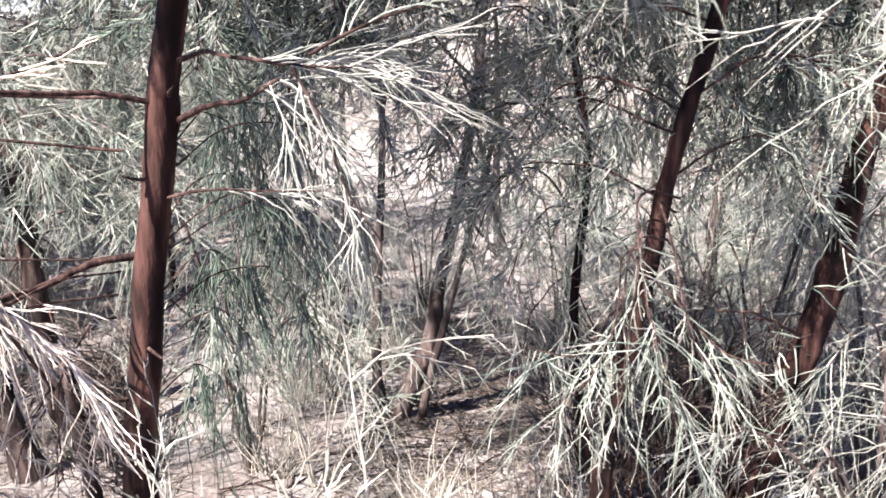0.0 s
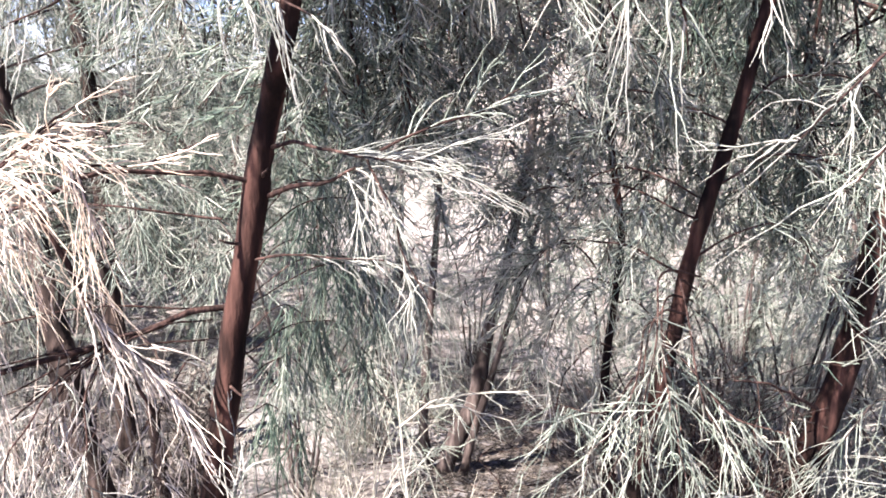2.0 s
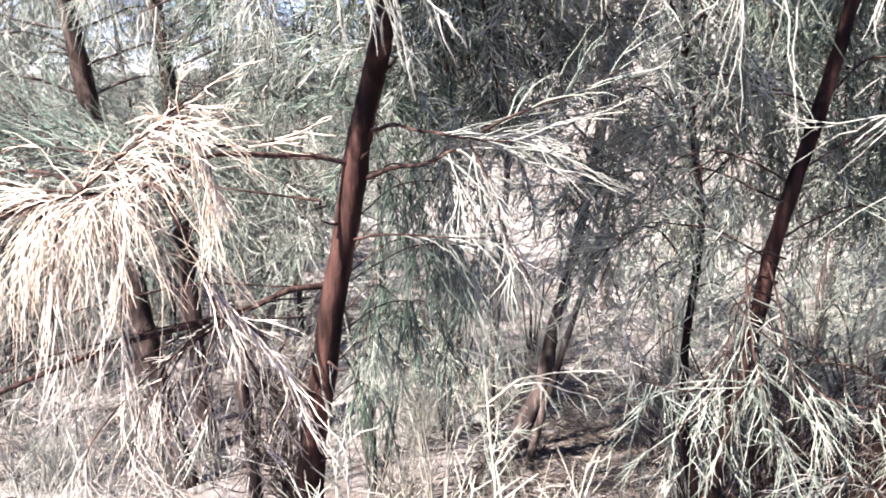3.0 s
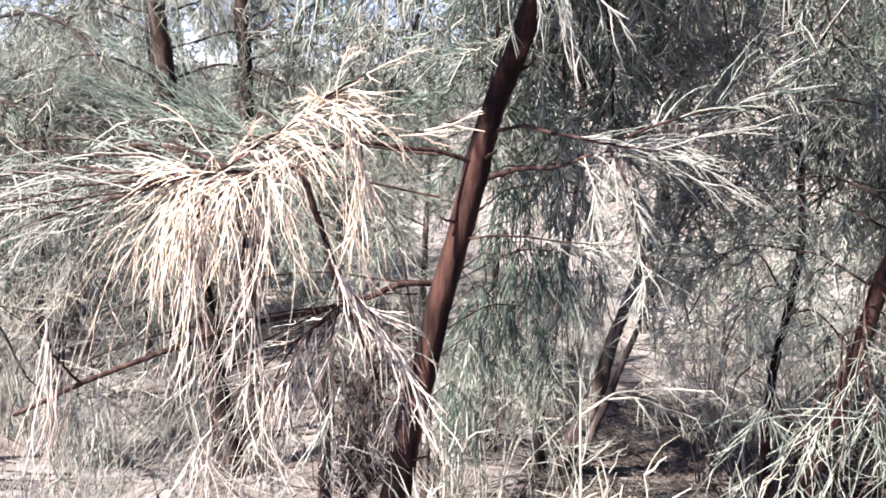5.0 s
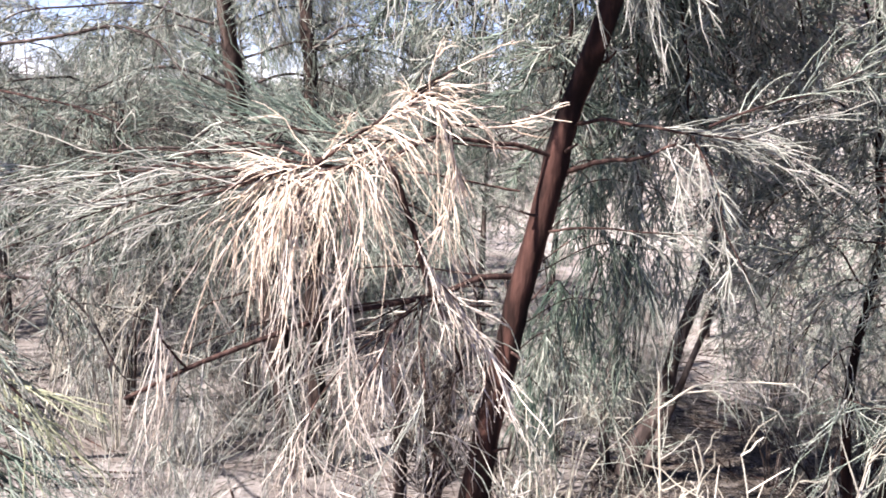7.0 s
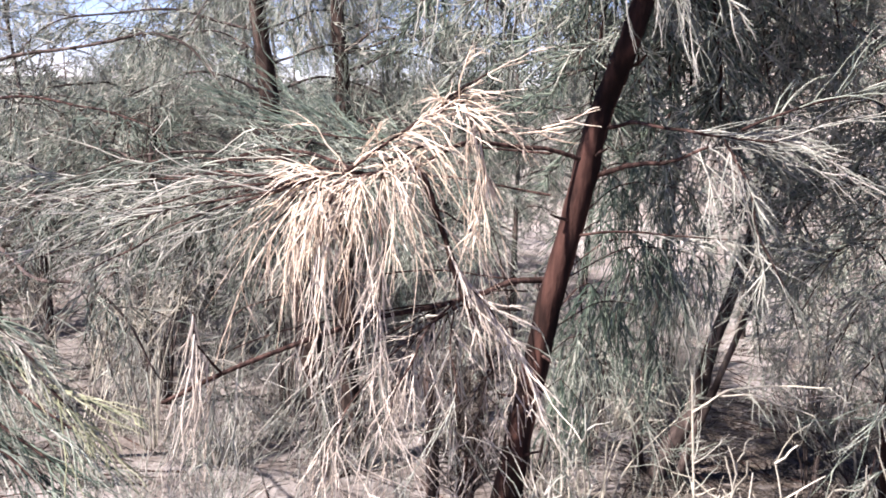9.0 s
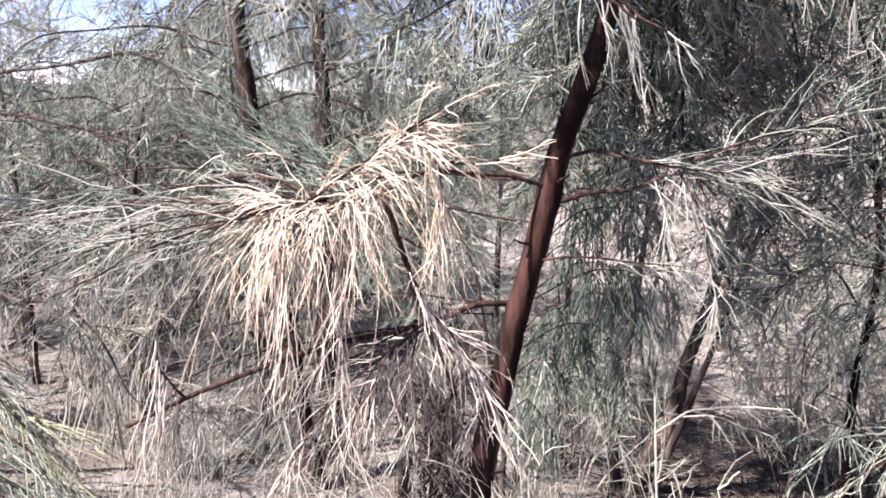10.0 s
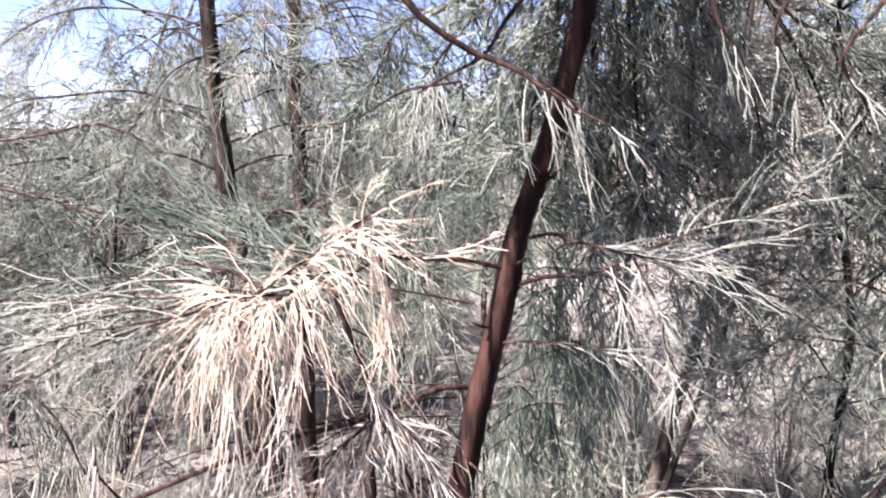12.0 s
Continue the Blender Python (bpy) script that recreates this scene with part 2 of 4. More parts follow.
def limb(tree, points, r0, r1, seed, material=TWIG_BROWN, needle=NEEDLE_GREEN, count=12, u0=0.2, twig_len=(0.15, 0.35), angle=(25, 70),
         bias=(0, 0, 0), droop=0.2, per_metre=72, needle_len=(0.045, 0.1), needle_angle=(18, 60), needle_droop=0.08, radius=0.0021, k=4, name="limb", rings=26, label="", twig_k=6):
    """A woody limb under a tree, with its twigs and its needles under it."""
    rng = np.random.default_rng(seed)
    body = part(name, stem_mesh(name, points, r0, r1, material, rings, 7, 0.1, seed), tree)
    line = bent_line(points, 40, seed, r0)
    twigs = shoots(rng, line, count, u0, twig_len, angle, bias, droop, twig_k)
    part("twigwork", mesh_from("twigwork", *tubes(twigs, r1 * 0.7 + 0.0006, 0.0012, 3), needle if needle in (NEEDLE_PALE, NEEDLE_SAGE, NEEDLE_STRAW, GRASS_DRY) else material), body, "", "stuff")
    lines = needles_on(rng, twigs, per_metre, needle_len, needle_angle, needle_droop, k)
    n = len(lines)
    size = radius * rng.uniform(0.75, 1.2, n)
    part("foliage", mesh_from("foliage", *tubes(lines, size, size * 0.45), needle), body, label, "stuff")
    return body


def strand_lines(rng, base, way, length, droop, k=7):
    """Long smooth branchlets: straight at first, then bending under their weight."""
    n = len(base)
    s = np.linspace(0, 1, k)[None, :, None]
    size = np.asarray(length)[:, None, None]
    lines = base[:, None] + way[:, None] * size * s + DOWN * size * np.asarray(droop).reshape(-1, 1, 1) * s**2
    side = unit(np.cross(way, rng.normal(0, 1, (n, 3))))
    lines = lines + side[:, None] * size * 0.075 * rng.normal(0, 1, (n, 1, 1)) * np.sin(np.pi * s)
    lines[:, 1:-1] += rng.normal(0, 0.011, (n, k - 2, 3)) * size
    return lines


def forked(rng, lines, per_line, angle, droop, share=(0.55, 1.0), low=0.1):
    """Side branchlets that leave each strand at a narrow angle."""
    n, k, _ = lines.shape
    pick = np.repeat(np.arange(n), rng.poisson(per_line, n))
    u = rng.uniform(low, 0.75, len(pick))
    at = u * (k - 1)
    i = np.minimum(at.astype(int), k - 2)
    a, b = lines[pick, i], lines[pick, i + 1]
    along = unit(b - a)
    side = unit(np.cross(along, rng.normal(0, 1, (len(pick), 3))))
    tilt = np.radians(rng.uniform(*angle, len(pick)))[:, None]
    way = unit(along * np.cos(tilt) + side * np.sin(tilt))
    whole = np.linalg.norm(np.diff(lines, axis=1), axis=2).sum(1)[pick]
    return strand_lines(rng, a + (b - a) * (at - i)[:, None], way, whole * (1 - u) * rng.uniform(*share, len(pick)), droop * rng.uniform(0.3, 1.2, len(pick)), k)


def tassel(tree, points, r0, r1, seed, needle, count=16, reach=(0.15, 1.0), length=(0.12, 0.25), aim=(0, 0, -1), spread=0.3, droop=0.3, follow=0.0,
           forks=2.0, twice=0.5, fork_angle=(8, 30), radius=0.0022, material=TWIG_BROWN, name="shoot", label=""):
    """A woody shoot that carries long forked strands."""
    rng = np.random.default_rng(seed)
    body = part(name, stem_mesh(name, points, r0, r1, material, 22, 7, 0.1, seed), tree)
    line = bent_line(points, 40, seed, r0)
    u = rng.uniform(*reach, count)
    u[-1] = reach[1] * 0.99
    at = u * 39
    i = np.minimum(at.astype(int), 38)
    base = line[i] + (line[i + 1] - line[i]) * (at - i)[:, None]
    way = unit(np.asarray(aim, float) + follow * unit(line[i + 1] - line[i]) + spread * rng.normal(0, 1, (count, 3)))
    main = strand_lines(rng, base, way, rng.uniform(*length, count) * rng.choice((0.55, 0.8, 1.0, 1.15), count), droop * rng.uniform(0.3, 1.6, count))
    side = forked(rng, main, forks, fork_angle, droop * 0.6)
    tip = forked(rng, side, twice, fork_angle, droop * 0.5)
    lines = np.concatenate((main, side, tip))
    size = np.concatenate((np.full(len(main), 1.0), np.full(len(side), 0.88), np.full(len(tip), 0.8))) * radius * rng.uniform(0.85, 1.15, len(lines))
    part("foliage", mesh_from("foliage", *tubes(lines, size, size * 0.28, 4), needle), body, label, "stuff")
    return body


def tree_at(x, y, z, label, group=""):
    ob = new("casuarina_tree")
    ob.location = (x, y, z)
    ob.empty_display_size = 0.1
    return tagged(ob, label, "tree", group)


def local(ob, points):
    """World points as seen from the tree's base."""
    return np.asarray(points, float) - np.asarray(ob.location)


# ---- ground ----
def ground_height(x, y):
    x, y = np.asarray(x, float), np.asarray(y, float)
    dip = 0.5 + 0.5 * np.tanh((y - 3.1) * 1.1)
    far = np.clip((np.hypot(x, y) - 14) / 60, 0, 1)
    bumps = 0.035 * np.sin(x * 1.9 + 0.7 * y) + 0.03 * np.sin(y * 2.3 - 1.1 * x) + 0.05 * np.sin(0.6 * x + 0.4 * y)
    rise = far**1.4 * (0.5 + 0.5 * np.tanh((x - 0.25 * y) / 20))
    # an earth bank climbs beyond the thicket on one side
    out = np.clip((np.hypot(x, y) - 9.5) / 10, 0, 1)
    turn = np.clip((np.degrees(np.arctan2(x, np.maximum(y, 1e-3))) + 14) / 16, 0, 1) * (y > 0)
    bank = 4.6 * out * out * (3 - 2 * out) * turn * turn * (3 - 2 * turn)
    return -0.12 - 0.4 * dip + bumps + rise + bank


def build_ground():
    n = 221
    s = np.linspace(-1, 1, n)
    axis = 13 * s + 1600 * np.sign(s) * np.abs(s) ** 9
    x, y = np.meshgrid(axis, axis + 3.0)
    verts = np.stack((x, y, ground_height(x, y)), -1).reshape(-1, 3)
    i = (np.arange(n - 1)[:, None] * n + np.arange(n - 1)[None]).ravel()
    quads = np.stack((i, i + 1, i + n + 1, i + n), -1)
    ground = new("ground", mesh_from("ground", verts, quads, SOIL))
    return tagged(ground, "pale sandy ground strewn with dry needles", "ground", "", "structure")


build_ground()


# ---- the tree with the dry hanging branch ----
def sapling_trunk(tree, points, r0, r1, seed, material=BARK, rings=70):
    return part("trunk", stem_mesh("trunk", local(tree, points), r0, r1, material, rings, 14, 0.075, seed, 0.5), tree)


FRONT_TREES = "slender trees of the thicket"
main_tree = tree_at(0.0, 1.95, float(ground_height(0.0, 1.95)), "slender leaning casuarina with reddish bark and a dry straw branch", FRONT_TREES)
sapling_trunk(main_tree, [(0.0, 1.95, -0.2), (0.03, 1.94, 0.25), (0.07, 1.92, 0.58), (0.12, 1.92, 0.85), (0.16, 1.92, 1.06), (0.211, 1.92, 1.3), (0.237, 1.92, 1.45), (0.265, 1.91, 1.55), (0.303, 1.86, 1.65), (0.322, 1.85, 1.72), (0.342, 1.85, 1.8), (0.38, 1.865, 1.99), (0.46, 1.97, 2.5), (0.5, 2.03, 3.1)], 0.037, 0.0195, 3)


def main_limb(points, r0, r1, seed, **more):
    return limb(main_tree, local(main_tree, points), r0, r1, seed, **more)


def main_tassel(points, r0, r1, seed, needle, **more):
    return tassel(main_tree, local(main_tree, points), r0, r1, seed, needle, **more)


DRY = "dry straw-coloured hanging needles"
# low branch that reaches out towards the viewer, with sparse hanging twigs
main_tassel([(0.14, 1.93, 1.085), (0.07, 1.88, 1.085), (0.0, 1.78, 1.075), (-0.02, 1.66, 1.09), (-0.16, 1.46, 1.05), (-0.34, 1.28, 1.0), (-0.46, 1.2, 0.945)], 0.0085, 0.004, 11, NEEDLE_PALE,
            count=34, reach=(0.35, 0.97), length=(0.14, 0.46), aim=(0, 0, -1), spread=0.3, droop=0.15, forks=2.6, fork_angle=(14, 40), radius=0.0016, name="limb")
main_tassel([(0.02, 1.7, 1.08), (-0.06, 1.62, 1.04), (-0.12, 1.6, 0.95), (-0.15, 1.58, 0.84)], 0.003, 0.0015, 26, NEEDLE_CREAM, count=18, reach=(0.2, 1.0), length=(0.14, 0.3), aim=(-0.05, 0, -1), spread=0.25, droop=0.1,
            forks=2.0, radius=0.0018, name="dry_shoot")
for i, (x, y, z) in enumerate([(-0.3, 1.45, 0.86), (-0.48, 1.4, 0.9), (-0.2, 1.62, 0.72), (-0.06, 1.34, 0.9), (0.03, 1.42, 0.88), (-0.18, 1.34, 0.84)]):
    main_tassel([(-0.02, 1.66, 1.08), (x * 0.5, 0.8 + y * 0.5, z + 0.16), (x + 0.03, y, z + 0.08), (x, y, z)], 0.0022, 0.0012, 720 + i, (NEEDLE_PALE, NEEDLE_SAGE, NEEDLE_PALE, NEEDLE_CREAM, NEEDLE_PALE, NEEDLE_CREAM)[i], count=12, reach=(0.35, 1.0), length=(0.14, 0.36), aim=(-0.1, 0, -0.9), spread=0.36,
                droop=0.15, forks=2.4, fork_angle=(12, 45), radius=0.0014, name="hanging_twig")
# dry hanging tuft on its end
main_tassel([(-0.36, 1.25, 1.0), (-0.38, 1.21, 1.06), (-0.385, 1.2, 1.13)], 0.003, 0.0015, 12, NEEDLE_CREAM, count=13, reach=(0.2, 1.0), length=(0.17, 0.3), aim=(-0.16, 0, -1), spread=0.07, droop=0.1,
            forks=1.5, fork_angle=(4, 14), radius=0.0019, name="dry_shoot", label=DRY)
# upper branch with the dry clump: a bell of strands that arch out and fall
main_tassel([(0.215, 1.905, 1.385), (0.15, 1.85, 1.41), (0.09, 1.79, 1.42), (0.0, 1.65, 1.42), (-0.05, 1.52, 1.4), (-0.1, 1.49, 1.39), (-0.18, 1.46, 1.38), (-0.27, 1.42, 1.36)], 0.006, 0.0028, 13, NEEDLE_STRAW,
            count=46, reach=(0.76, 1.0), length=(0.11, 0.23), aim=(-0.34, -0.2, -0.15), spread=0.5, droop=0.75, forks=2.6, twice=0.7, fork_angle=(12, 45), radius=0.0016, name="limb", label=DRY)
main_tassel([(-0.1, 1.48, 1.39), (-0.17, 1.43, 1.37), (-0.25, 1.4, 1.33), (-0.32, 1.39, 1.28)], 0.0035, 0.0015, 27, NEEDLE_STRAW, count=27, reach=(0.0, 0.85), length=(0.1, 0.22), aim=(-0.12, -0.15, -0.8), spread=0.36, radius=0.0016,
            droop=0.5, forks=2.4, name="dry_shoot", label=DRY)
# strands lying along the ridge towards its high end
main_tassel([(-0.2, 1.45, 1.375), (-0.12, 1.44, 1.425), (-0.03, 1.42, 1.49), (0.06, 1.42, 1.545)], 0.004, 0.002, 14, NEEDLE_STRAW, count=27, reach=(0.05, 0.9), length=(0.1, 0.2), aim=(0.66, 0.0, 0.24), spread=0.22, droop=0.3, radius=0.0016,
            forks=2.0, fork_angle=(10, 40), name="dry_shoot", label=DRY)
main_tassel([(-0.16, 1.45, 1.4), (-0.08, 1.43, 1.45), (0.0, 1.42, 1.5), (0.07, 1.42, 1.53)], 0.003, 0.0016, 28, NEEDLE_STRAW, radius=0.0016, count=20, reach=(0.1, 1.0), length=(0.08, 0.17), aim=(0.3, -0.35, 0.0), spread=0.4, droop=0.6,
            forks=2.0, name="dry_shoot", label=DRY)
main_tassel([(-0.02, 1.43, 1.49), (0.03, 1.42, 1.53), (0.07, 1.42, 1.56), (0.1, 1.42, 1.575)], 0.003, 0.0015, 25, NEEDLE_STRAW, radius=0.0014, count=8, reach=(0.3, 1.0), length=(0.07, 0.15), aim=(0.8, 0.05, 0.1), spread=0.26, droop=0.1,
            forks=1.2, name="dry_shoot")
# column that hangs from the high end
main_tassel([(0.03, 1.42, 1.52), (0.07, 1.42, 1.5), (0.09, 1.43, 1.45), (0.1, 1.43, 1.38)], 0.003, 0.0015, 19, NEEDLE_STRAW, radius=0.0016, count=18, reach=(0.0, 0.95), length=(0.12, 0.22), aim=(0.14, 0, -1), spread=0.17, droop=0.1,
            forks=2.0, fork_angle=(5, 20), name="dry_shoot", label=DRY)
# forked spike that points at the trunk
main_tassel([(0.05, 1.44, 1.47), (0.12, 1.48, 1.465), (0.2, 1.53, 1.485), (0.27, 1.57, 1.512)], 0.0028, 0.0014, 15, NEEDLE_STRAW, count=6, reach=(0.0, 0.75), length=(0.09, 0.16), aim=(0.8, 0.3, 0.12), spread=0.12, droop=0.04,
            forks=1.4, fork_angle=(10, 30), name="dry_shoot")
# loose strands under the middle of the ridge
main_tassel([(-0.12, 1.46, 1.4), (-0.07, 1.44, 1.42), (-0.02, 1.44, 1.44), (0.02, 1.44, 1.44)], 0.003, 0.0016, 29, NEEDLE_STRAW, radius=0.0016, count=19, reach=(0.0, 1.0), length=(0.13, 0.26), aim=(0.1, -0.05, -0.9), spread=0.3, droop=0.25,
            forks=2.0, name="dry_shoot", label=DRY)
# long pale strands that fall from the outer side past the low branch
main_tassel([(-0.2, 1.42, 1.36), (-0.22, 1.4, 1.28), (-0.225, 1.39, 1.18), (-0.22, 1.38, 1.05)], 0.0026, 0.0014, 20, NEEDLE_CREAM, count=11, reach=(0.1, 0.95), length=(0.2, 0.36), aim=(0.02, 0, -1), spread=0.13, droop=0.1,
            forks=1.8, fork_angle=(5, 22), radius=0.0016, name="dry_shoot")
main_tassel([(-0.12, 1.46, 1.39), (-0.11, 1.43, 1.3), (-0.1, 1.42, 1.2), (-0.11, 1.42, 1.1)], 0.0026, 0.0014, 31, NEEDLE_CREAM, count=16, reach=(0.1, 1.0), length=(0.14, 0.3), aim=(0.0, 0, -1), spread=0.28, droop=0.15,
            forks=2.4, radius=0.0016, name="dry_shoot")
# dark bare stick falling across, with dry sprays on its lower side
main_limb([(-0.09, 1.53, 1.4), (-0.05, 1.52, 1.36), (-0.01, 1.56, 1.23), (0.02, 1.6, 1.1), (0.08, 1.64, 0.93)], 0.0075, 0.0035, 16, needle=NEEDLE_BROWN, count=5, u0=0.3, twig_len=(0.05, 0.1), per_metre=20, needle_len=(0.02, 0.05), name="dry_stick")
main_tassel([(-0.01, 1.54, 1.24), (0.03, 1.55, 1.16), (0.09, 1.58, 1.08), (0.15, 1.6, 0.99)], 0.0035, 0.0015, 32, NEEDLE_CREAM, count=22, reach=(0.0, 1.0), length=(0.12, 0.24), aim=(0.45, 0.05, -0.75), spread=0.17, droop=0.12,
            forks=2.6, fork_angle=(8, 28), name="dry_shoot", label=DRY)
# sprays that reach out beyond the clump
SPRAY = "grey-brown needles in long sweeping sprays"
for i, (y, z0, z1, z2) in enumerate([(1.36, 1.37, 1.33, 1.27), (1.45, 1.39, 1.38, 1.33), (1.28, 1.33, 1.26, 1.16), (1.52, 1.36, 1.31, 1.24)]):
    main_tassel([(-0.16 - 0.03 * i, 1.46, 1.38), (-0.36, 0.5 * (1.45 + y), z0), (-0.62, y, z1), (-0.86, y - 0.03, z2)], 0.0024, 0.001, 17 + 130 * i, (NEEDLE_PALE, NEEDLE_SAGE)[i % 2], count=17, reach=(0.12, 1.0), length=(0.18, 0.4),
                aim=(-0.85, -0.05, -0.15), spread=0.26, droop=0.25, forks=2.8, twice=0.8, fork_angle=(12, 45), radius=0.0015, name="limb", label=SPRAY)
    main_tassel([(-0.28, 1.44, 1.35), (-0.42, 0.5 * (1.4 + y), z0 - 0.03), (-0.56, y, z1 - 0.03), (-0.7, y, z2)], 0.003, 0.0014, 18 + 130 * i, (NEEDLE_SAGE, NEEDLE_PALE)[i % 2], count=13, reach=(0.1, 1.0), length=(0.1, 0.22),
                aim=(-0.3, -0.1, -0.9), spread=0.42, droop=0.2, forks=2.2, radius=0.0016, name="limb")
main_limb([(-0.2, 1.5, 1.38), (-0.4, 1.6, 1.4), (-0.62, 1.68, 1.36), (-0.85, 1.72, 1.28)], 0.004, 0.0015, 18, count=18, u0=0.2, twig_len=(0.2, 0.4), angle=(10, 60), bias=(-0.2, 0, -0.2), droop=0.3, per_metre=50)
# straight dark twigs that sweep up and away behind the clump
for i, (y, z) in enumerate([(1.75, 1.44), (1.9, 1.36)]):
    main_tassel([(0.14, 1.9, 1.4 - 0.1 * i), (-0.08, 1.84, 1.41 - 0.08 * i), (-0.28, y, z - 0.02), (-0.46, y, z)], 0.003, 0.0014, 701 + i, (NEEDLE_DEEP_SHADE, NEEDLE_GREEN)[i], count=24, reach=(0.5, 1.0), length=(0.25, 0.5), aim=(-0.8, 0.1, 0.42 - 0.3 * i),
                spread=0.2, droop=0.12, forks=2.4, fork_angle=(8, 30), radius=0.0016, name="limb")
# broken stubs of old twigs on the trunk
for i, (x, z, dx, dy, dz) in enumerate([(0.2, 1.24, -0.05, -0.02, 0.02), (0.1, 0.78, -0.06, -0.02, 0.015), (0.3, 1.6, 0.045, -0.03, 0.03), (0.13, 0.9, 0.05, -0.02, -0.01), (0.235, 1.4, 0.04, -0.03, 0.025), (0.08, 0.62, 0.07, -0.01, 0.03)]):
    part("stub", stem_mesh("stub", local(main_tree, [(x, 1.91, z), (x + dx * 0.5, 1.9 + dy, z + dz * 0.4), (x + dx, 1.9 + dy * 2, z + dz)]), 0.005, 0.0025, TWIG_BROWN, 8, 7, 0.2, 710 + i), main_tree, "short broken twig stub")
# right-hand branches
main_tassel([(0.25, 1.91, 1.465), (0.31, 1.88, 1.475), (0.42, 1.79, 1.475), (0.5, 1.73, 1.465), (0.62, 1.7, 1.46)], 0.005, 0.0022, 21, NEEDLE_PALE, count=15, reach=(0.55, 1.0), length=(0.16, 0.34), aim=(0.9, -0.05, 0.0),
            spread=0.32, droop=0.12, forks=2.4, radius=0.0017, name="limb")
main_tassel([(0.24, 1.92, 1.355), (0.31, 1.86, 1.38), (0.4, 1.8, 1.405), (0.49, 1.745, 1.44)], 0.007, 0.003, 22, NEEDLE_PALE, count=7, reach=(0.8, 1.0), length=(0.14, 0.3), aim=(0.6, -0.05, -0.35),
            spread=0.28, droop=0.3, forks=2.4, radius=0.0017, name="limb")
main_tassel([(0.52, 1.72, 1.46), (0.56, 1.69, 1.39), (0.6, 1.68, 1.29), (0.66, 1.68, 1.17)], 0.003, 0.0014, 23, NEEDLE_PALE, count=15, reach=(0.0, 1.0), length=(0.09, 0.2), aim=(0.22, 0, -0.9), spread=0.24, droop=0.1,
            forks=2.0, fork_angle=(12, 34), radius=0.0017, name="drooping_shoot")
main_tassel([(0.55, 1.71, 1.48), (0.64, 1.7, 1.52), (0.74, 1.7, 1.56), (0.82, 1.7, 1.6)], 0.003, 0.0014, 33, NEEDLE_GREEN, count=10, reach=(0.0, 1.0), length=(0.12, 0.26), aim=(0.75, 0, 0.3), spread=0.36, droop=0.15,
            forks=2.2, radius=0.0017, name="shoot")
main_tassel([(0.2, 1.91, 1.205), (0.3, 1.86, 1.225), (0.42, 1.8, 1.245), (0.55, 1.75, 1.25)], 0.0035, 0.0012, 24, NEEDLE_PALE, count=9, reach=(0.4, 1.0), length=(0.09, 0.2), aim=(0.8, 0, -0.2), spread=0.2, radius=0.0017, name="limb")
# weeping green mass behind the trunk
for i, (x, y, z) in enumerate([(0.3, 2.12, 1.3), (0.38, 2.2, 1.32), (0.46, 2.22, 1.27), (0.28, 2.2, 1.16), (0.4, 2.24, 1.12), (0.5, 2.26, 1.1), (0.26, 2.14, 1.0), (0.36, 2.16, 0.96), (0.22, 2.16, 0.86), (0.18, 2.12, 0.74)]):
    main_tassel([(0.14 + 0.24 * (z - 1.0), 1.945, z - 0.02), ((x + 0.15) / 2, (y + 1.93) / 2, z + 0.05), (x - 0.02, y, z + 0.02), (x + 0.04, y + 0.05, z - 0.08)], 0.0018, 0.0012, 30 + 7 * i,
                (NEEDLE_DEEP_SHADE, NEEDLE_DEEP_SHADE, NEEDLE_GREEN)[i % 3], count=22, reach=(0.45, 1.0), length=(0.12, 0.28), aim=(0.02, 0, -0.8), spread=0.32, droop=0.3, forks=2.8, fork_angle=(8, 34), radius=0.0019, name="weeping_shoot")
# high branches that hang into view from above
main_tassel([(0.41, 1.95, 2.2), (0.22, 1.65, 2.14), (0.1, 1.46, 1.97), (0.26, 1.5, 1.85), (0.36, 1.49, 1.79), (0.43, 1.49, 1.74)], 0.011, 0.002, 41, NEEDLE_PALE, count=13, reach=(0.6, 1.0), length=(0.09, 0.19),
            aim=(0.15, 0, -0.9), spread=0.2, droop=0.1, forks=1.6, fork_angle=(10, 34), radius=0.0016, name="limb")
main_tassel([(0.36, 1.49, 1.8), (0.42, 1.49, 1.76), (0.48, 1.48, 1.72), (0.52, 1.48, 1.69)], 0.0025, 0.0015, 43, NEEDLE_PALE, count=7, reach=(0.2, 1.0), length=(0.07, 0.15), aim=(0.45, 0, -0.75), spread=0.25, droop=0.1, forks=1.5, fork_angle=(15, 40), radius=0.0017)
main_tassel([(0.4, 1.96, 2.15), (0.3, 1.75, 2.02), (0.22, 1.6, 1.86), (0.12, 1.52, 1.78)], 0.007, 0.002, 42, NEEDLE_PALE, count=10, reach=(0.55, 1.0), length=(0.1, 0.2), aim=(0.05, 0, -0.95), spread=0.2, droop=0.1,
            forks=1.6, fork_angle=(10, 34), radius=0.0016, name="limb")
main_tassel([(0.2, 1.52, 1.8), (0.1, 1.5, 1.78), (0.02, 1.5, 1.74), (-0.06, 1.5, 1.71)], 0.003, 0.0015, 44, NEEDLE_PALE, count=8, reach=(0.0, 1.0), length=(0.08, 0.17), aim=(-0.1, 0, -0.9), spread=0.25, droop=0.1, forks=1.5, radius=0.0016)
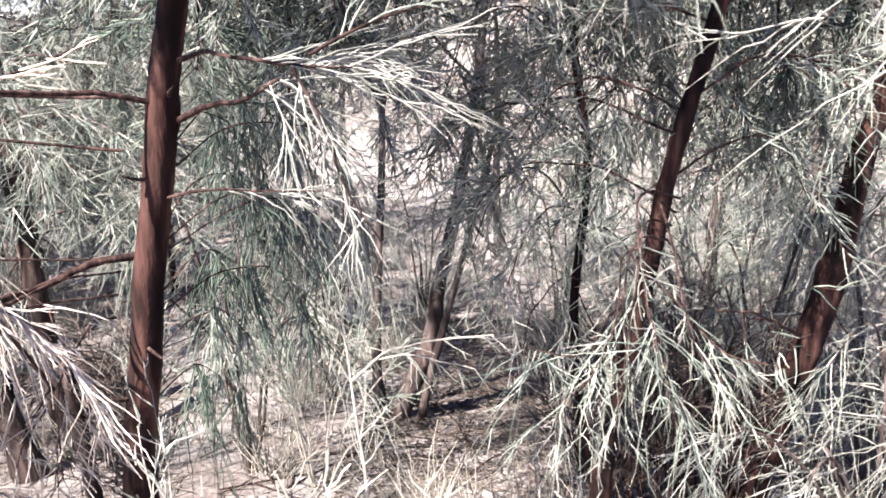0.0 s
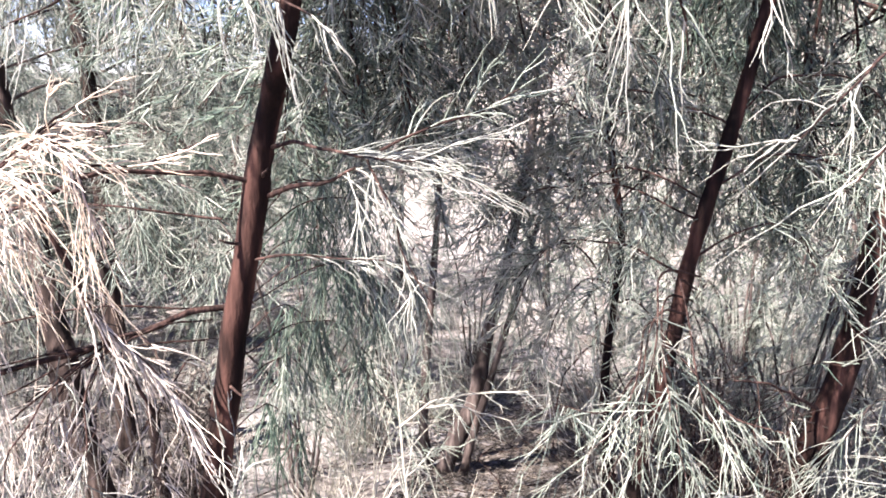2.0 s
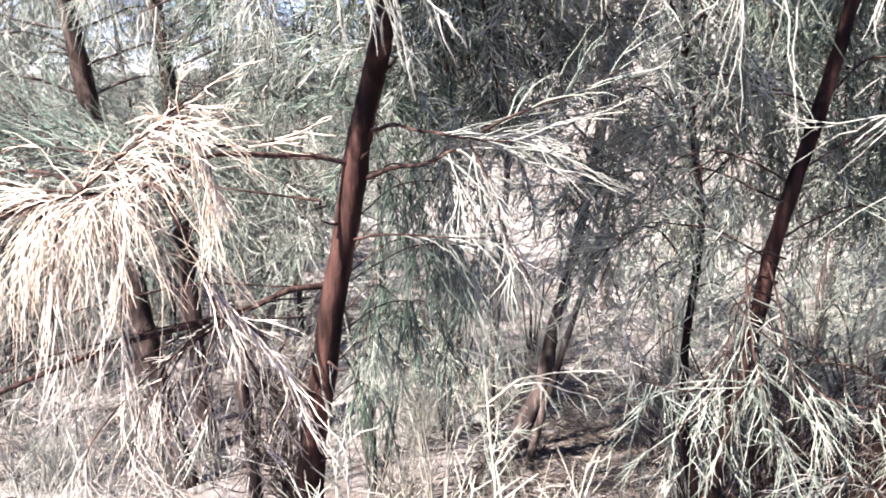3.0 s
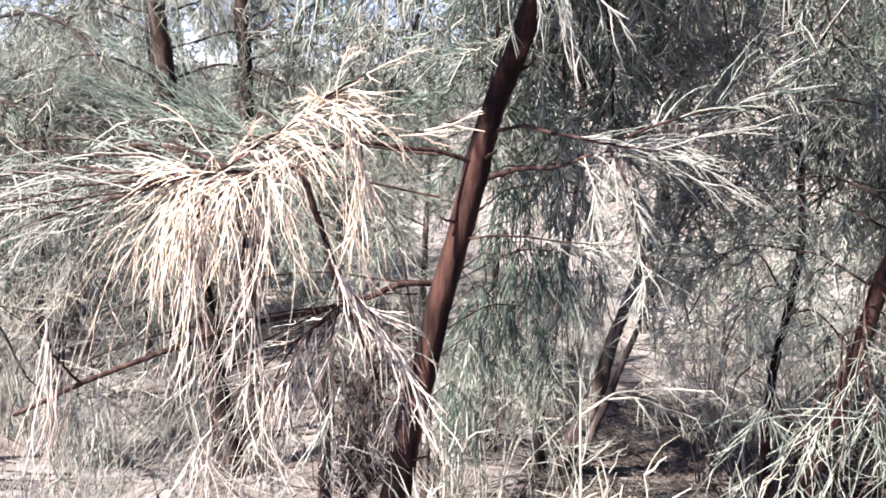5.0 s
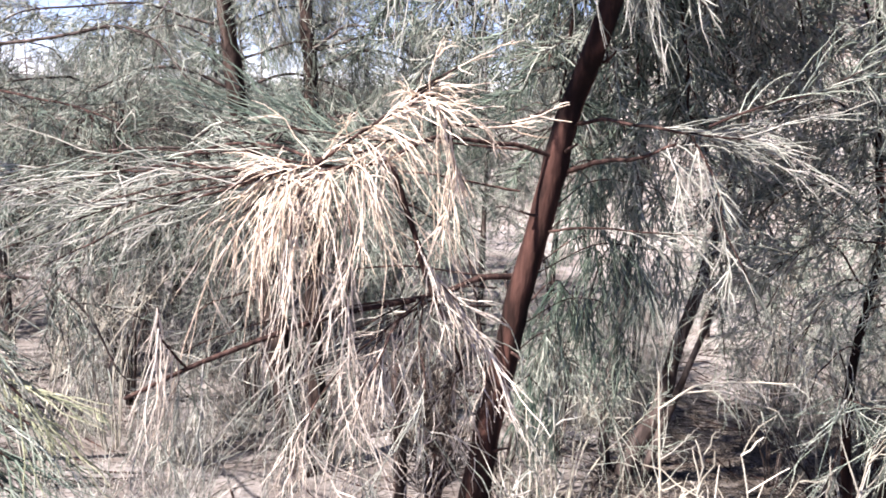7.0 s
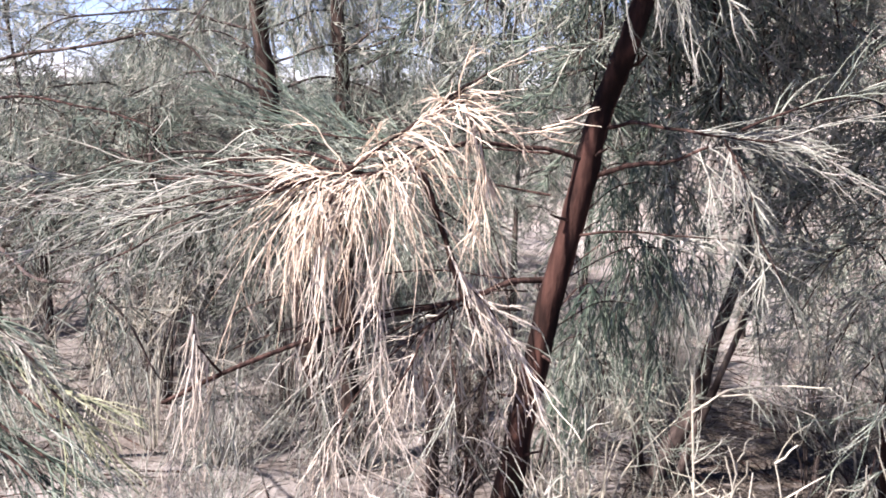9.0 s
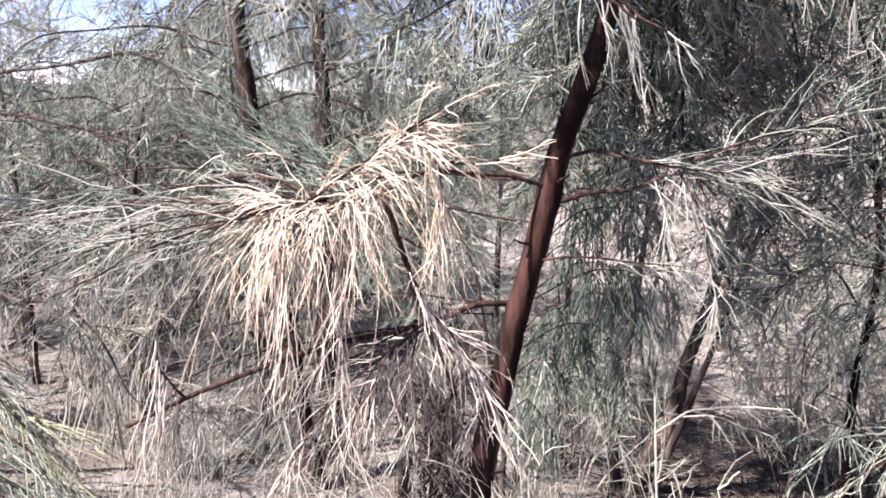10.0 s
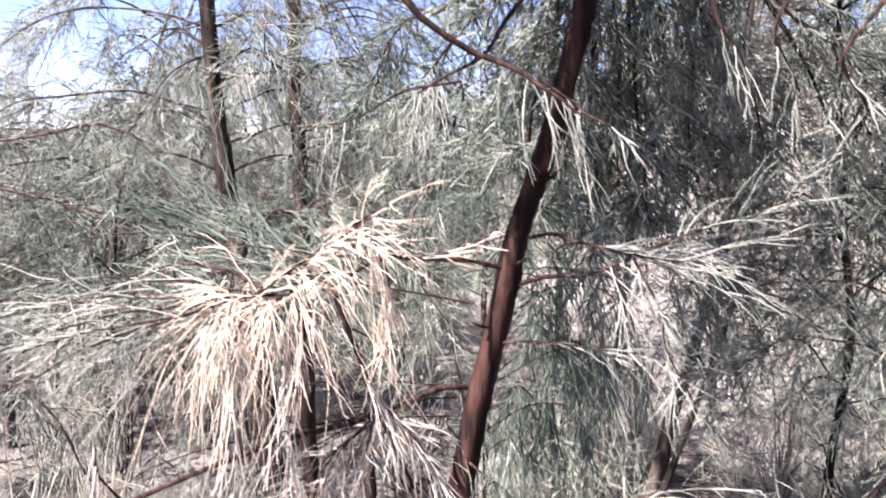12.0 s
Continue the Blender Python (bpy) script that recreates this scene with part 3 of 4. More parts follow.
for i, (x, y, z) in enumerate([(0.95, 2.3, 1.92), (0.75, 2.45, 1.88), (0.2, 2.5, 1.85), (1.0, 2.55, 1.75), (-0.15, 2.5, 1.9), (0.6, 2.4, 1.98), (0.3, 2.25, 1.78), (0.18, 2.3, 1.62), (0.14, 2.4, 1.8), (-0.2, 2.8, 1.7), (0.15, 2.7, 2.0), (-0.3, 2.6, 2.05), (0.5, 2.3, 1.62), (0.34, 2.4, 1.66), (0.42, 2.35, 1.72), (0.6, 2.5, 1.78), (0.7, 2.6, 1.92), (0.36, 2.3, 1.52), (0.47, 2.45, 1.9), (0.55, 2.7, 1.85)]):
    main_limb([(0.42, 1.97, 2.15 + 0.05 * i), (0.4 * 0.5 + x * 0.5, 1.97 * 0.5 + y * 0.5, 2.15), (x, y, z), (x * 1.15 - 0.05, y, z - 0.2)], 0.008, 0.002, 50 + i, count=28, u0=0.25, twig_len=(0.16, 0.34),
              angle=(30, 100), bias=(0, 0, -0.3), droop=0.2, per_metre=84, needle_len=(0.045, 0.1), needle_droop=0.1, k=3, needle=(NEEDLE_GREEN, NEEDLE_DEEP_SHADE)[i % 2] if x < 0.35 else (NEEDLE_GREEN, NEEDLE_SAGE, NEEDLE_GREEN, NEEDLE_SAGE, NEEDLE_DEEP_SHADE)[i % 5])
# pale sparse strands hanging below the clump
for i, (x, y, z) in enumerate([(-0.1, 1.6, 0.95), (-0.22, 1.62, 0.9), (0.02, 1.72, 0.85), (-0.55, 1.55, 0.98)]):
    main_limb([(0.1 + 0.24 * (z - 1.0), 1.93, z + 0.1), (x * 0.5 + 0.06, y * 0.5 + 0.96, z + 0.12), (x + 0.02, y, z + 0.05), (x, y, z - 0.15)], 0.0024, 0.0012, 460 + i, needle=(NEEDLE_CREAM, NEEDLE_PALE)[i % 2], radius=0.0017, count=10, u0=0.35, twig_len=(0.14, 0.3),
              angle=(30, 90), bias=(0, 0, -0.9), droop=0.2, per_metre=34, needle_len=(0.06, 0.13), needle_angle=(12, 40))
# crown limbs added above, out of view, to cast shade below
for i, (x, y, z) in enumerate([(-0.1, 1.6, 2.35), (-0.05, 1.4, 2.5), (0.17, 1.42, 2.55)]):
    main_limb([(0.45, 1.99, 2.42 + 0.06 * i), (0.23 + x * 0.5, 1.0 + y * 0.5, z + 0.22), (x, y, z + 0.12), (x * 1.2 - 0.09, y * 1.1 - 0.19, z)], 0.008, 0.002, 440 + i, count=27, u0=0.15, twig_len=(0.18, 0.38),
              droop=0.1, radius=0.0026, per_metre=85, needle_len=(0.08, 0.15), needle_droop=0.05, k=3)
# more unseen limbs, set sunward of the hollow to darken its ground
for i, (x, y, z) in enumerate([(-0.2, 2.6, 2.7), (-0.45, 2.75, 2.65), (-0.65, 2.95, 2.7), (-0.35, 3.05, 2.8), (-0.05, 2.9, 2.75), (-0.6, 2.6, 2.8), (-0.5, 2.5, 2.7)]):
    main_limb([(0.47, 2.0, 2.6 + 0.07 * i), (0.24 + x * 0.5, 1.0 + y * 0.5, z + 0.22), (x, y, z + 0.1), (x * 1.25 - 0.1, y * 1.1 - 0.2, z)], 0.009, 0.002, 640 + i, needle=NEEDLE_DEEP_SHADE, count=36, u0=0.25, twig_len=(0.2, 0.4),
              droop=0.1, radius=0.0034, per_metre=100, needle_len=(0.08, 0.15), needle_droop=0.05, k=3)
# dense limb above the view, added to shade the upper trunk
main_limb([(0.42, 1.96, 2.28), (0.22, 1.79, 2.23), (0.03, 1.63, 2.2), (-0.17, 1.46, 2.2)], 0.008, 0.003, 480, needle=NEEDLE_DEEP_SHADE, count=42, u0=0.1, twig_len=(0.1, 0.2), angle=(40, 100), bias=(0, 0, 0.25), droop=0.0, per_metre=130, radius=0.0027, needle_len=(0.06, 0.12), k=3)


# ---- the second leaning tree ----
second_tree = tree_at(1.08, 2.38, float(ground_height(1.08, 2.38)), "thin dark-barked casuarina leaning over its drooping sprays", FRONT_TREES)
sapling_trunk(second_tree, [(1.08, 2.38, -0.25), (1.13, 2.37, 0.3), (1.19, 2.36, 0.72), (1.22, 2.35, 0.9), (1.255, 2.35, 1.13), (1.33, 2.35, 1.44), (1.39, 2.35, 1.71), (1.5, 2.37, 2.2), (1.58, 2.4, 2.9)], 0.025, 0.015, 61)


def second_limb(points, r0, r1, seed, **more):
    return limb(second_tree, local(second_tree, points), r0, r1, seed, **more)


def second_tassel(points, r0, r1, seed, needle, **more):
    return tassel(second_tree, local(second_tree, points), r0, r1, seed, needle, **more)


# broad fan of pale sprays hanging below the bend
for i, (x, y, z) in enumerate([(0.9, 1.98, 0.86), (0.98, 1.92, 0.76), (1.08, 1.88, 0.74), (1.2, 1.86, 0.74), (1.32, 1.88, 0.78), (1.42, 1.92, 0.84), (1.16, 1.9, 0.86), (1.26, 1.96, 0.7), (1.04, 2.0, 0.66)]):
    foot = 0.82 + 0.31 * (i * 4 % 9) / 9
    second_tassel([(1.165 + 0.25 * (foot - 0.6), 2.335, foot), (1.17 + (x - 1.17) * 0.2, 2.16 - 0.02 * (i % 3), foot + 0.05), (x * 0.5 + 0.585, y * 0.5 + 1.02, z * 0.5 + foot * 0.5), (x, y, z)], 0.0032, 0.0012, 62 + i, (NEEDLE_GREEN, NEEDLE_SAGE, NEEDLE_SAGE)[i % 3], count=12, reach=(0.45, 1.0),
                  length=(0.1, 0.26), aim=((x - 1.16) * 1.3, -0.1, -0.75), spread=0.36, droop=0.1, forks=2.6, fork_angle=(15, 45), radius=0.0016, name="limb")
# dark fine twigs on both sides
for i, (x, y, z) in enumerate([(1.0, 2.4, 1.35), (0.85, 2.5, 1.3), (1.6, 2.3, 1.4), (0.9, 2.45, 1.15), (1.55, 2.45, 1.2), (1.05, 2.5, 1.55), (1.7, 2.5, 1.6)]):
    second_limb([(1.24 + 0.08 * (z - 1.1) / 0.3, 2.35, z - 0.06), (x * 0.5 + 0.64, y * 0.5 + 1.17, z + 0.02), (x, y, z), (x * 1.3 - 0.39, y, z - 0.12)], 0.0036, 0.0014, 70 + i, count=17, u0=0.15,
                twig_len=(0.12, 0.28), angle=(30, 95), bias=(0, 0, -0.15), droop=0.2, per_metre=84, radius=0.0019, k=3)
for i, (x, y, z) in enumerate([(0.78, 1.45, 1.78), (0.88, 1.44, 1.75), (0.98, 1.38, 1.74), (1.06, 1.36, 1.7), (1.18, 1.5, 1.8), (0.7, 1.5, 1.82)]):
    second_tassel([(1.5, 2.37, 2.2), (x * 0.5 + 0.75, y * 0.5 + 1.18, 2.22), (x - 0.04, y, z + 0.14), (x, y, z)], 0.008, 0.002, 80 + i, (NEEDLE_PALE, NEEDLE_SAGE)[i % 2], count=4, reach=(0.82, 1.0), length=(0.1, 0.24),
                  aim=(0.22, 0, -0.8), spread=0.3, droop=0.12, forks=1.4, fork_angle=(10, 34), radius=0.0016, name="limb")
# unseen crown limbs added sunward of the leaning trunks to shade them
for i, (x, y, z) in enumerate([(0.66, 1.64, 2.4), (0.82, 1.74, 2.45), (0.95, 1.85, 2.35)]):
    second_limb([(1.52, 2.38, 2.4 + 0.04 * i), (x * 0.5 + 0.76, y * 0.5 + 1.19, z + 0.2), (x, y, z + 0.08), (x * 1.2 - 0.3, y * 1.2 - 0.47, z)], 0.009, 0.002, 600 + i, needle=NEEDLE_DEEP_SHADE, count=30, u0=0.3, twig_len=(0.16, 0.34),
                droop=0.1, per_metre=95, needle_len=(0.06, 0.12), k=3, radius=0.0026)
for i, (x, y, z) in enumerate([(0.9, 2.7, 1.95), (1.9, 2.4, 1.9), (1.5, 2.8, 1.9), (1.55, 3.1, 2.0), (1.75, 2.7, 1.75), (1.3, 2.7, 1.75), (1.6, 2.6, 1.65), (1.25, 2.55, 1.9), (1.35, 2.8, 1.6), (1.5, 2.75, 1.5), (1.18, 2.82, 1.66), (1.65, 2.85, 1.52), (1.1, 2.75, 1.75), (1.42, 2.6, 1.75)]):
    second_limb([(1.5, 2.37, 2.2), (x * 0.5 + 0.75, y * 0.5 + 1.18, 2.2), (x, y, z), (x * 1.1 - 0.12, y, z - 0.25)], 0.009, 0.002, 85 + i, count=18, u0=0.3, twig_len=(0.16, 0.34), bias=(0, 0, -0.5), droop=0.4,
                per_metre=80, needle_len=(0.05, 0.11), needle_droop=0.15, k=3, needle=(NEEDLE_DEEP_SHADE, NEEDLE_DEEP_SHADE, NEEDLE_GREEN)[i % 3])
# ---- the third leaning tree ----
third_tree = tree_at(1.55, 2.68, float(ground_height(1.55, 2.68)), "dark leaning casuarina trunk rising from shaded scrub", FRONT_TREES)
sapling_trunk(third_tree, [(1.55, 2.68, -0.25), (1.655, 2.66, 0.2), (1.715, 2.65, 0.44), (1.795, 2.65, 0.78), (1.84, 2.65, 1.15), (1.89, 2.65, 1.37), (1.98, 2.66, 1.8), (2.1, 2.7, 2.6)], 0.055, 0.02, 91)


def third_limb(points, r0, r1, seed, **more):
    return limb(third_tree, local(third_tree, points), r0, r1, seed, **more)


third_limb([(1.72, 2.63, 0.62), (1.62, 2.5, 0.7), (1.5, 2.4, 0.78), (1.4, 2.35, 0.8)], 0.006, 0.002, 92, count=6, u0=0.4, per_metre=30)
for i, (x, y, z) in enumerate([(1.27, 1.52, 1.52), (1.36, 1.5, 1.46), (1.46, 1.5, 1.54), (1.55, 1.56, 1.42), (1.68, 1.64, 1.36), (1.8, 1.75, 1.42), (1.6, 1.7, 1.26), (1.74, 1.8, 1.14), (1.9, 1.9, 1.25)]):
    tassel(third_tree, local(third_tree, [(1.97, 2.64, 1.72), (1.88, 2.2, 1.82), (x * 0.6 + 0.72, y * 0.6 + 0.8, z + 0.16), (x, y, z)]), 0.006, 0.0016, 93 + i, NEEDLE_SAGE if i % 3 else NEEDLE_PALE, count=8, reach=(0.66, 1.0),
           length=(0.12, 0.3), aim=(-0.3 + 0.12 * (i % 4), -0.1, -0.7), spread=0.4, droop=0.12, forks=1.8, fork_angle=(10, 38), radius=0.0017, name="limb")
for i, (x, y, z) in enumerate([(2.4, 2.6, 1.3), (1.6, 3.0, 1.4), (2.3, 2.9, 1.0), (2.5, 2.4, 1.7), (1.6, 2.9, 1.9), (2.1, 2.3, 2.0), (2.6, 2.7, 2.0), (1.5, 3.1, 1.78), (1.8, 3.0, 1.72), (2.15, 3.1, 1.8), (1.35, 3.2, 1.85), (1.95, 3.3, 1.9), (1.65, 3.3, 1.6), (2.3, 3.3, 1.7)]):
    third_limb([(1.9, 2.65, 1.4 + 0.05 * i), (x * 0.5 + 0.95, y * 0.5 + 1.32, z + 0.08), (x, y, z), (x * 1.2 - 0.4, y, z - 0.2)], 0.008, 0.002, 101 + i, count=18, u0=0.2, twig_len=(0.16, 0.34), bias=(0, 0, -0.4), droop=0.35, per_metre=66, k=3, needle=(NEEDLE_GREEN, NEEDLE_DEEP_SHADE, NEEDLE_SAGE)[i % 3])

# ---- thin straight stem between them ----
thin_tree = tree_at(1.2, 2.62, float(ground_height(1.2, 2.62)), "thin upright casuarina stem half hidden by foliage", FRONT_TREES)
sapling_trunk(thin_tree, [(1.2, 2.62, -0.3), (1.15, 2.6, 0.3), (1.1, 2.6, 0.69), (1.06, 2.6, 1.05), (1.03, 2.6, 1.38), (1.0, 2.6, 1.8), (0.98, 2.65, 2.6)], 0.016, 0.007, 110, BARK, 50)
for i, (x, y, z) in enumerate([(0.8, 2.55, 1.5), (0.75, 2.7, 1.3), (1.3, 2.6, 1.55), (0.7, 2.6, 1.7), (0.85, 2.45, 1.1), (1.25, 2.9, 1.8), (1.35, 2.75, 1.3), (0.9, 2.9, 1.5)]):
    limb(thin_tree, local(thin_tree, [(1.05, 2.6, z - 0.08), (x * 0.5 + 0.52, y * 0.5 + 1.3, z + 0.04), (x, y, z), (x * 1.35 - 0.36, y, z - 0.16)]), 0.0034, 0.0014, 111 + i, count=17, u0=0.2, twig_len=(0.16, 0.34),
         angle=(30, 100), bias=(0, 0, -0.3), droop=0.25, per_metre=75, needle_droop=0.1, radius=0.0019, k=3, needle=(NEEDLE_SAGE, NEEDLE_GREEN)[i % 2])

for i, (x, y, z) in enumerate([(0.95, 2.42, 0.78), (1.15, 2.42, 0.6), (0.92, 2.4, 0.98), (1.2, 2.4, 0.92), (1.02, 2.45, 0.5)]):
    limb(thin_tree, local(thin_tree, [(1.09, 2.59, z + 0.02), (x * 0.5 + 0.54, y * 0.5 + 1.28, z + 0.06), (x, y, z), (x * 1.3 - 0.32, y - 0.03, z - 0.12)]), 0.003, 0.0014, 580 + i, needle=(NEEDLE_PALE, NEEDLE_SAGE)[i % 2], count=7, u0=0.3,
         twig_len=(0.1, 0.22), angle=(20, 70), bias=(0, 0, -0.3), droop=0.25, per_metre=40, needle_len=(0.05, 0.11), k=3)

# ---- the two upright trees against the sky ----
def upright_tree(points, r0, r1, seed, label, spots):
    base = points[0]
    tree = tree_at(base[0], base[1], float(ground_height(base[0], base[1])), label, FRONT_TREES)
    sapling_trunk(tree, points, r0, r1, seed, BARK_BROWN, 60)
    line = smooth_line(points, 60)
    for i, (dx, dy, z, drop) in enumerate(spots):
        j = int(np.argmin(np.abs(line[:, 2] - z)))
        p = line[j]
        limb(tree, local(tree, [p, p + (dx * 0.45, dy * 0.45, 0.1), p + (dx, dy, 0.1 - drop * 0.4), p + (dx * 1.35, dy * 1.35, -drop)]), 0.008, 0.002, seed + 1 + i, BARK_GREY, count=18, u0=0.2, twig_len=(0.2, 0.42),
             bias=(0, 0, -0.2), droop=0.25, per_metre=72 if i > 6 else 60, needle_len=(0.08, 0.16), k=2 if i > 6 else 3, radius=0.0019, needle=NEEDLE_SAGE if i % 3 == 1 else NEEDLE_GREEN)
    for i in range(9):
        a, p = 2.4 * i + seed, line[int(43 + 1.8 * i)]
        way = np.array((math.cos(a), abs(math.sin(a)), 0)) * (0.75 - 0.03 * i)
        tassel(tree, local(tree, [p, p + way * 0.45 + (0, 0, 0.12), p + way * 0.8 + (0, 0, 0.06), p + way + (0, 0, -0.1)]), 0.006, 0.002, seed + 60 + i, (NEEDLE_GREEN, NEEDLE_SAGE, NEEDLE_GREEN)[i % 3], count=30, reach=(0.2, 1.0),
               length=(0.18, 0.42), aim=tuple(way * 0.5 + (0, 0, -0.5)), spread=0.4, droop=0.4, forks=2.4, fork_angle=(10, 40), radius=0.0019, material=BARK_GREY, name="limb")
    return tree


upright_tree([(-1.0, 3.28, -0.6), (-1.2, 3.36, 0.05), (-1.36, 3.5, 0.55), (-1.5, 3.62, 1.0), (-1.63, 3.7, 1.45), (-1.71, 3.7, 2.03), (-1.8, 3.72, 3.2)], 0.062, 0.036, 120, "upright brown-barked casuarina standing against the sky",
             [(0.5, 0.4, 1.5, 0.3), (-0.7, -0.3, 1.5, 0.3), (0.6, 0.2, 1.2, 0.4), (-0.5, 0.3, 1.2, 0.3), (0.4, 0.6, 1.9, 0.3), (-0.6, 0.1, 2.1, 0.3), (0.7, -0.3, 2.4, 0.5), (-0.8, 0.0, 2.5, 0.5), (-0.7, -0.6, 1.1, 0.2), (-0.9, -0.4, 1.8, 0.3), (-0.6, 0.4, 1.9, 0.3), (0.6, 0.3, 2.2, 0.4), (-0.5, 0.6, 2.3, 0.5), (-1.0, -0.2, 2.2, 0.4), (0.3, 0.5, 2.0, 0.3), (0.5, 0.6, 2.6, 0.6), (-0.7, -0.6, 2.7, 0.6)])
upright_tree([(-1.3, 3.97, -0.45), (-1.33, 3.95, 0.6), (-1.35, 3.95, 1.54), (-1.38, 3.95, 2.06), (-1.36, 3.97, 3.4)], 0.046, 0.028, 140, "upright brown-barked casuarina standing against the sky",
             [(0.45, -0.2, 1.94, 0.1), (0.7, -0.3, 1.3, 0.4), (0.8, 0.2, 1.6, 0.5), (-0.5, 0.3, 2.2, 0.3), (0.6, 0.4, 2.3, 0.5), (0.5, -0.5, 1.0, 0.1), (0.9, -0.2, 2.5, 0.6), (0.2, -0.9, 1.2, 0.2), (0.6, -0.9, 1.3, 0.2), (0.8, -0.7, 1.1, 0.1), (0.7, -0.4, 1.7, 0.3), (0.9, 0.1, 2.0, 0.4), (0.4, 0.5, 1.8, 0.3), (0.6, -0.6, 2.2, 0.4), (1.0, -0.5, 2.3, 0.5), (-0.3, -0.6, 2.0, 0.3), (0.3, -0.8, 2.5, 0.6), (1.1, 0.2, 1.7, 0.3)])

# ---- scrubby tree with the low fork, and the other stems behind ----
fork_tree = tree_at(0.36, 4.1, float(ground_height(0.36, 4.1)), "low-forked casuarina standing in bright sandy ground", FRONT_TREES)
sapling_trunk(fork_tree, [(0.35, 4.12, -0.6), (0.38, 4.1, -0.38), (0.52, 4.1, -0.05), (0.59, 4.1, 0.3), (0.69, 4.1, 0.71), (0.8, 4.12, 1.4), (0.85, 4.2, 2.4)], 0.056, 0.012, 160, BARK_GREY)
part("second_stem", stem_mesh("second_stem", local(fork_tree, [(0.4, 4.12, -0.56), (0.46, 4.08, -0.5), (0.54, 4.05, -0.17), (0.62, 4.0, 0.12), (0.75, 3.95, 0.6), (0.9, 3.9, 1.2)]), 0.028, 0.01, BARK_GREY, 40, 10, 0.1, 161), fork_tree)
part("third_stem", stem_mesh("third_stem", local(fork_tree, [(0.34, 4.12, -0.5), (0.27, 4.12, -0.29), (0.28, 4.1, 0.09), (0.32, 4.1, 0.58), (0.35, 4.1, 1.2), (0.3, 4.1, 2.0)]), 0.03, 0.01, BARK_GREY, 40, 10, 0.1, 162), fork_tree)
for i, (x, y, z) in enumerate([(0.1, 3.9, 1.2), (0.5, 3.8, 1.35), (1.1, 3.9, 1.3), (0.0, 4.2, 1.5), (1.3, 4.0, 1.6), (0.6, 4.4, 1.7), (0.2, 3.7, 1.8), (1.0, 3.7, 1.9), (-0.3, 4.0, 1.3), (1.2, 3.7, 1.05), (-0.3, 3.9, 1.7), (0.0, 3.8, 1.95), (0.3, 3.9, 2.1), (-0.4, 4.1, 2.0), (-0.15, 4.2, 2.25), (0.72, 3.6, 0.98), (0.84, 3.55, 0.8), (0.8, 3.6, 1.2), (0.74, 3.62, 0.66), (0.9, 3.65, 1.05)]):
    limb(fork_tree, local(fork_tree, [(0.35 + 0.45 * (x > 0.4), 4.1, z - 0.15), (x * 0.5 + 0.3, y * 0.5 + 2.05, z + 0.1), (x, y, z), (x * 1.4 - 0.25, y, z - 0.25)]), 0.008, 0.002, 163 + i, BARK_GREY, count=14, u0=0.25,
         twig_len=(0.15, 0.32), bias=(0, 0, -0.25), droop=0.25, per_metre=52, needle_len=(0.07, 0.15), k=3, radius=0.0021, needle=(NEEDLE_SAGE, NEEDLE_GREEN)[i % 2])


# ---- the thicket behind: trees built once and repeated with other turns ----
def thicket_tree(seed, height, spread, limbs, per_metre, radius, needle, label, group, low=0.3, k=2):
    rng = np.random.default_rng(seed)
    tree = tree_at(0, 0, 0, label, group)
    lean = rng.normal(0, 0.12, 2) * height
    points = [(0, 0, -0.1), (lean[0] * 0.1, lean[1] * 0.1, height * 0.25), (lean[0] * 0.4 + rng.normal(0, 0.05), lean[1] * 0.4, height * 0.55), (lean[0], lean[1], height)]
    part("trunk", stem_mesh("trunk", points, 0.009 * height + 0.008, 0.006, BARK_GREY, 36, 9, 0.09, seed, 0.4), tree)
    line = smooth_line(points, 60)
    for i in range(limbs):
        u = low + (0.97 - low) * (i + rng.uniform(0, 0.8)) / limbs
        p = line[int(u * 59)]
        turn = i * 2.4 + rng.uniform(-0.5, 0.5)
        out = spread * (1.15 - 0.6 * u) * rng.uniform(0.7, 1.2)
        way = np.array((math.cos(turn), math.sin(turn), 0))
        limb(tree, [p, p + way * out * 0.4 + (0, 0, 0.16 * out), p + way * out * 0.8 + (0, 0, 0.12 * out), p + way * out + (0, 0, -0.15 * out)], 0.009, 0.002, seed * 40 + i, BARK_GREY, needle, count=15, u0=0.2,
             twig_len=(0.2 * spread, 0.42 * spread), bias=(0, 0, -0.2), droop=0.25, per_metre=per_metre * 1.15, needle_len=(0.06, 0.14), needle_angle=(18, 62), needle_droop=0.12, radius=radius, k=k, rings=10, twig_k=4)
    return tree


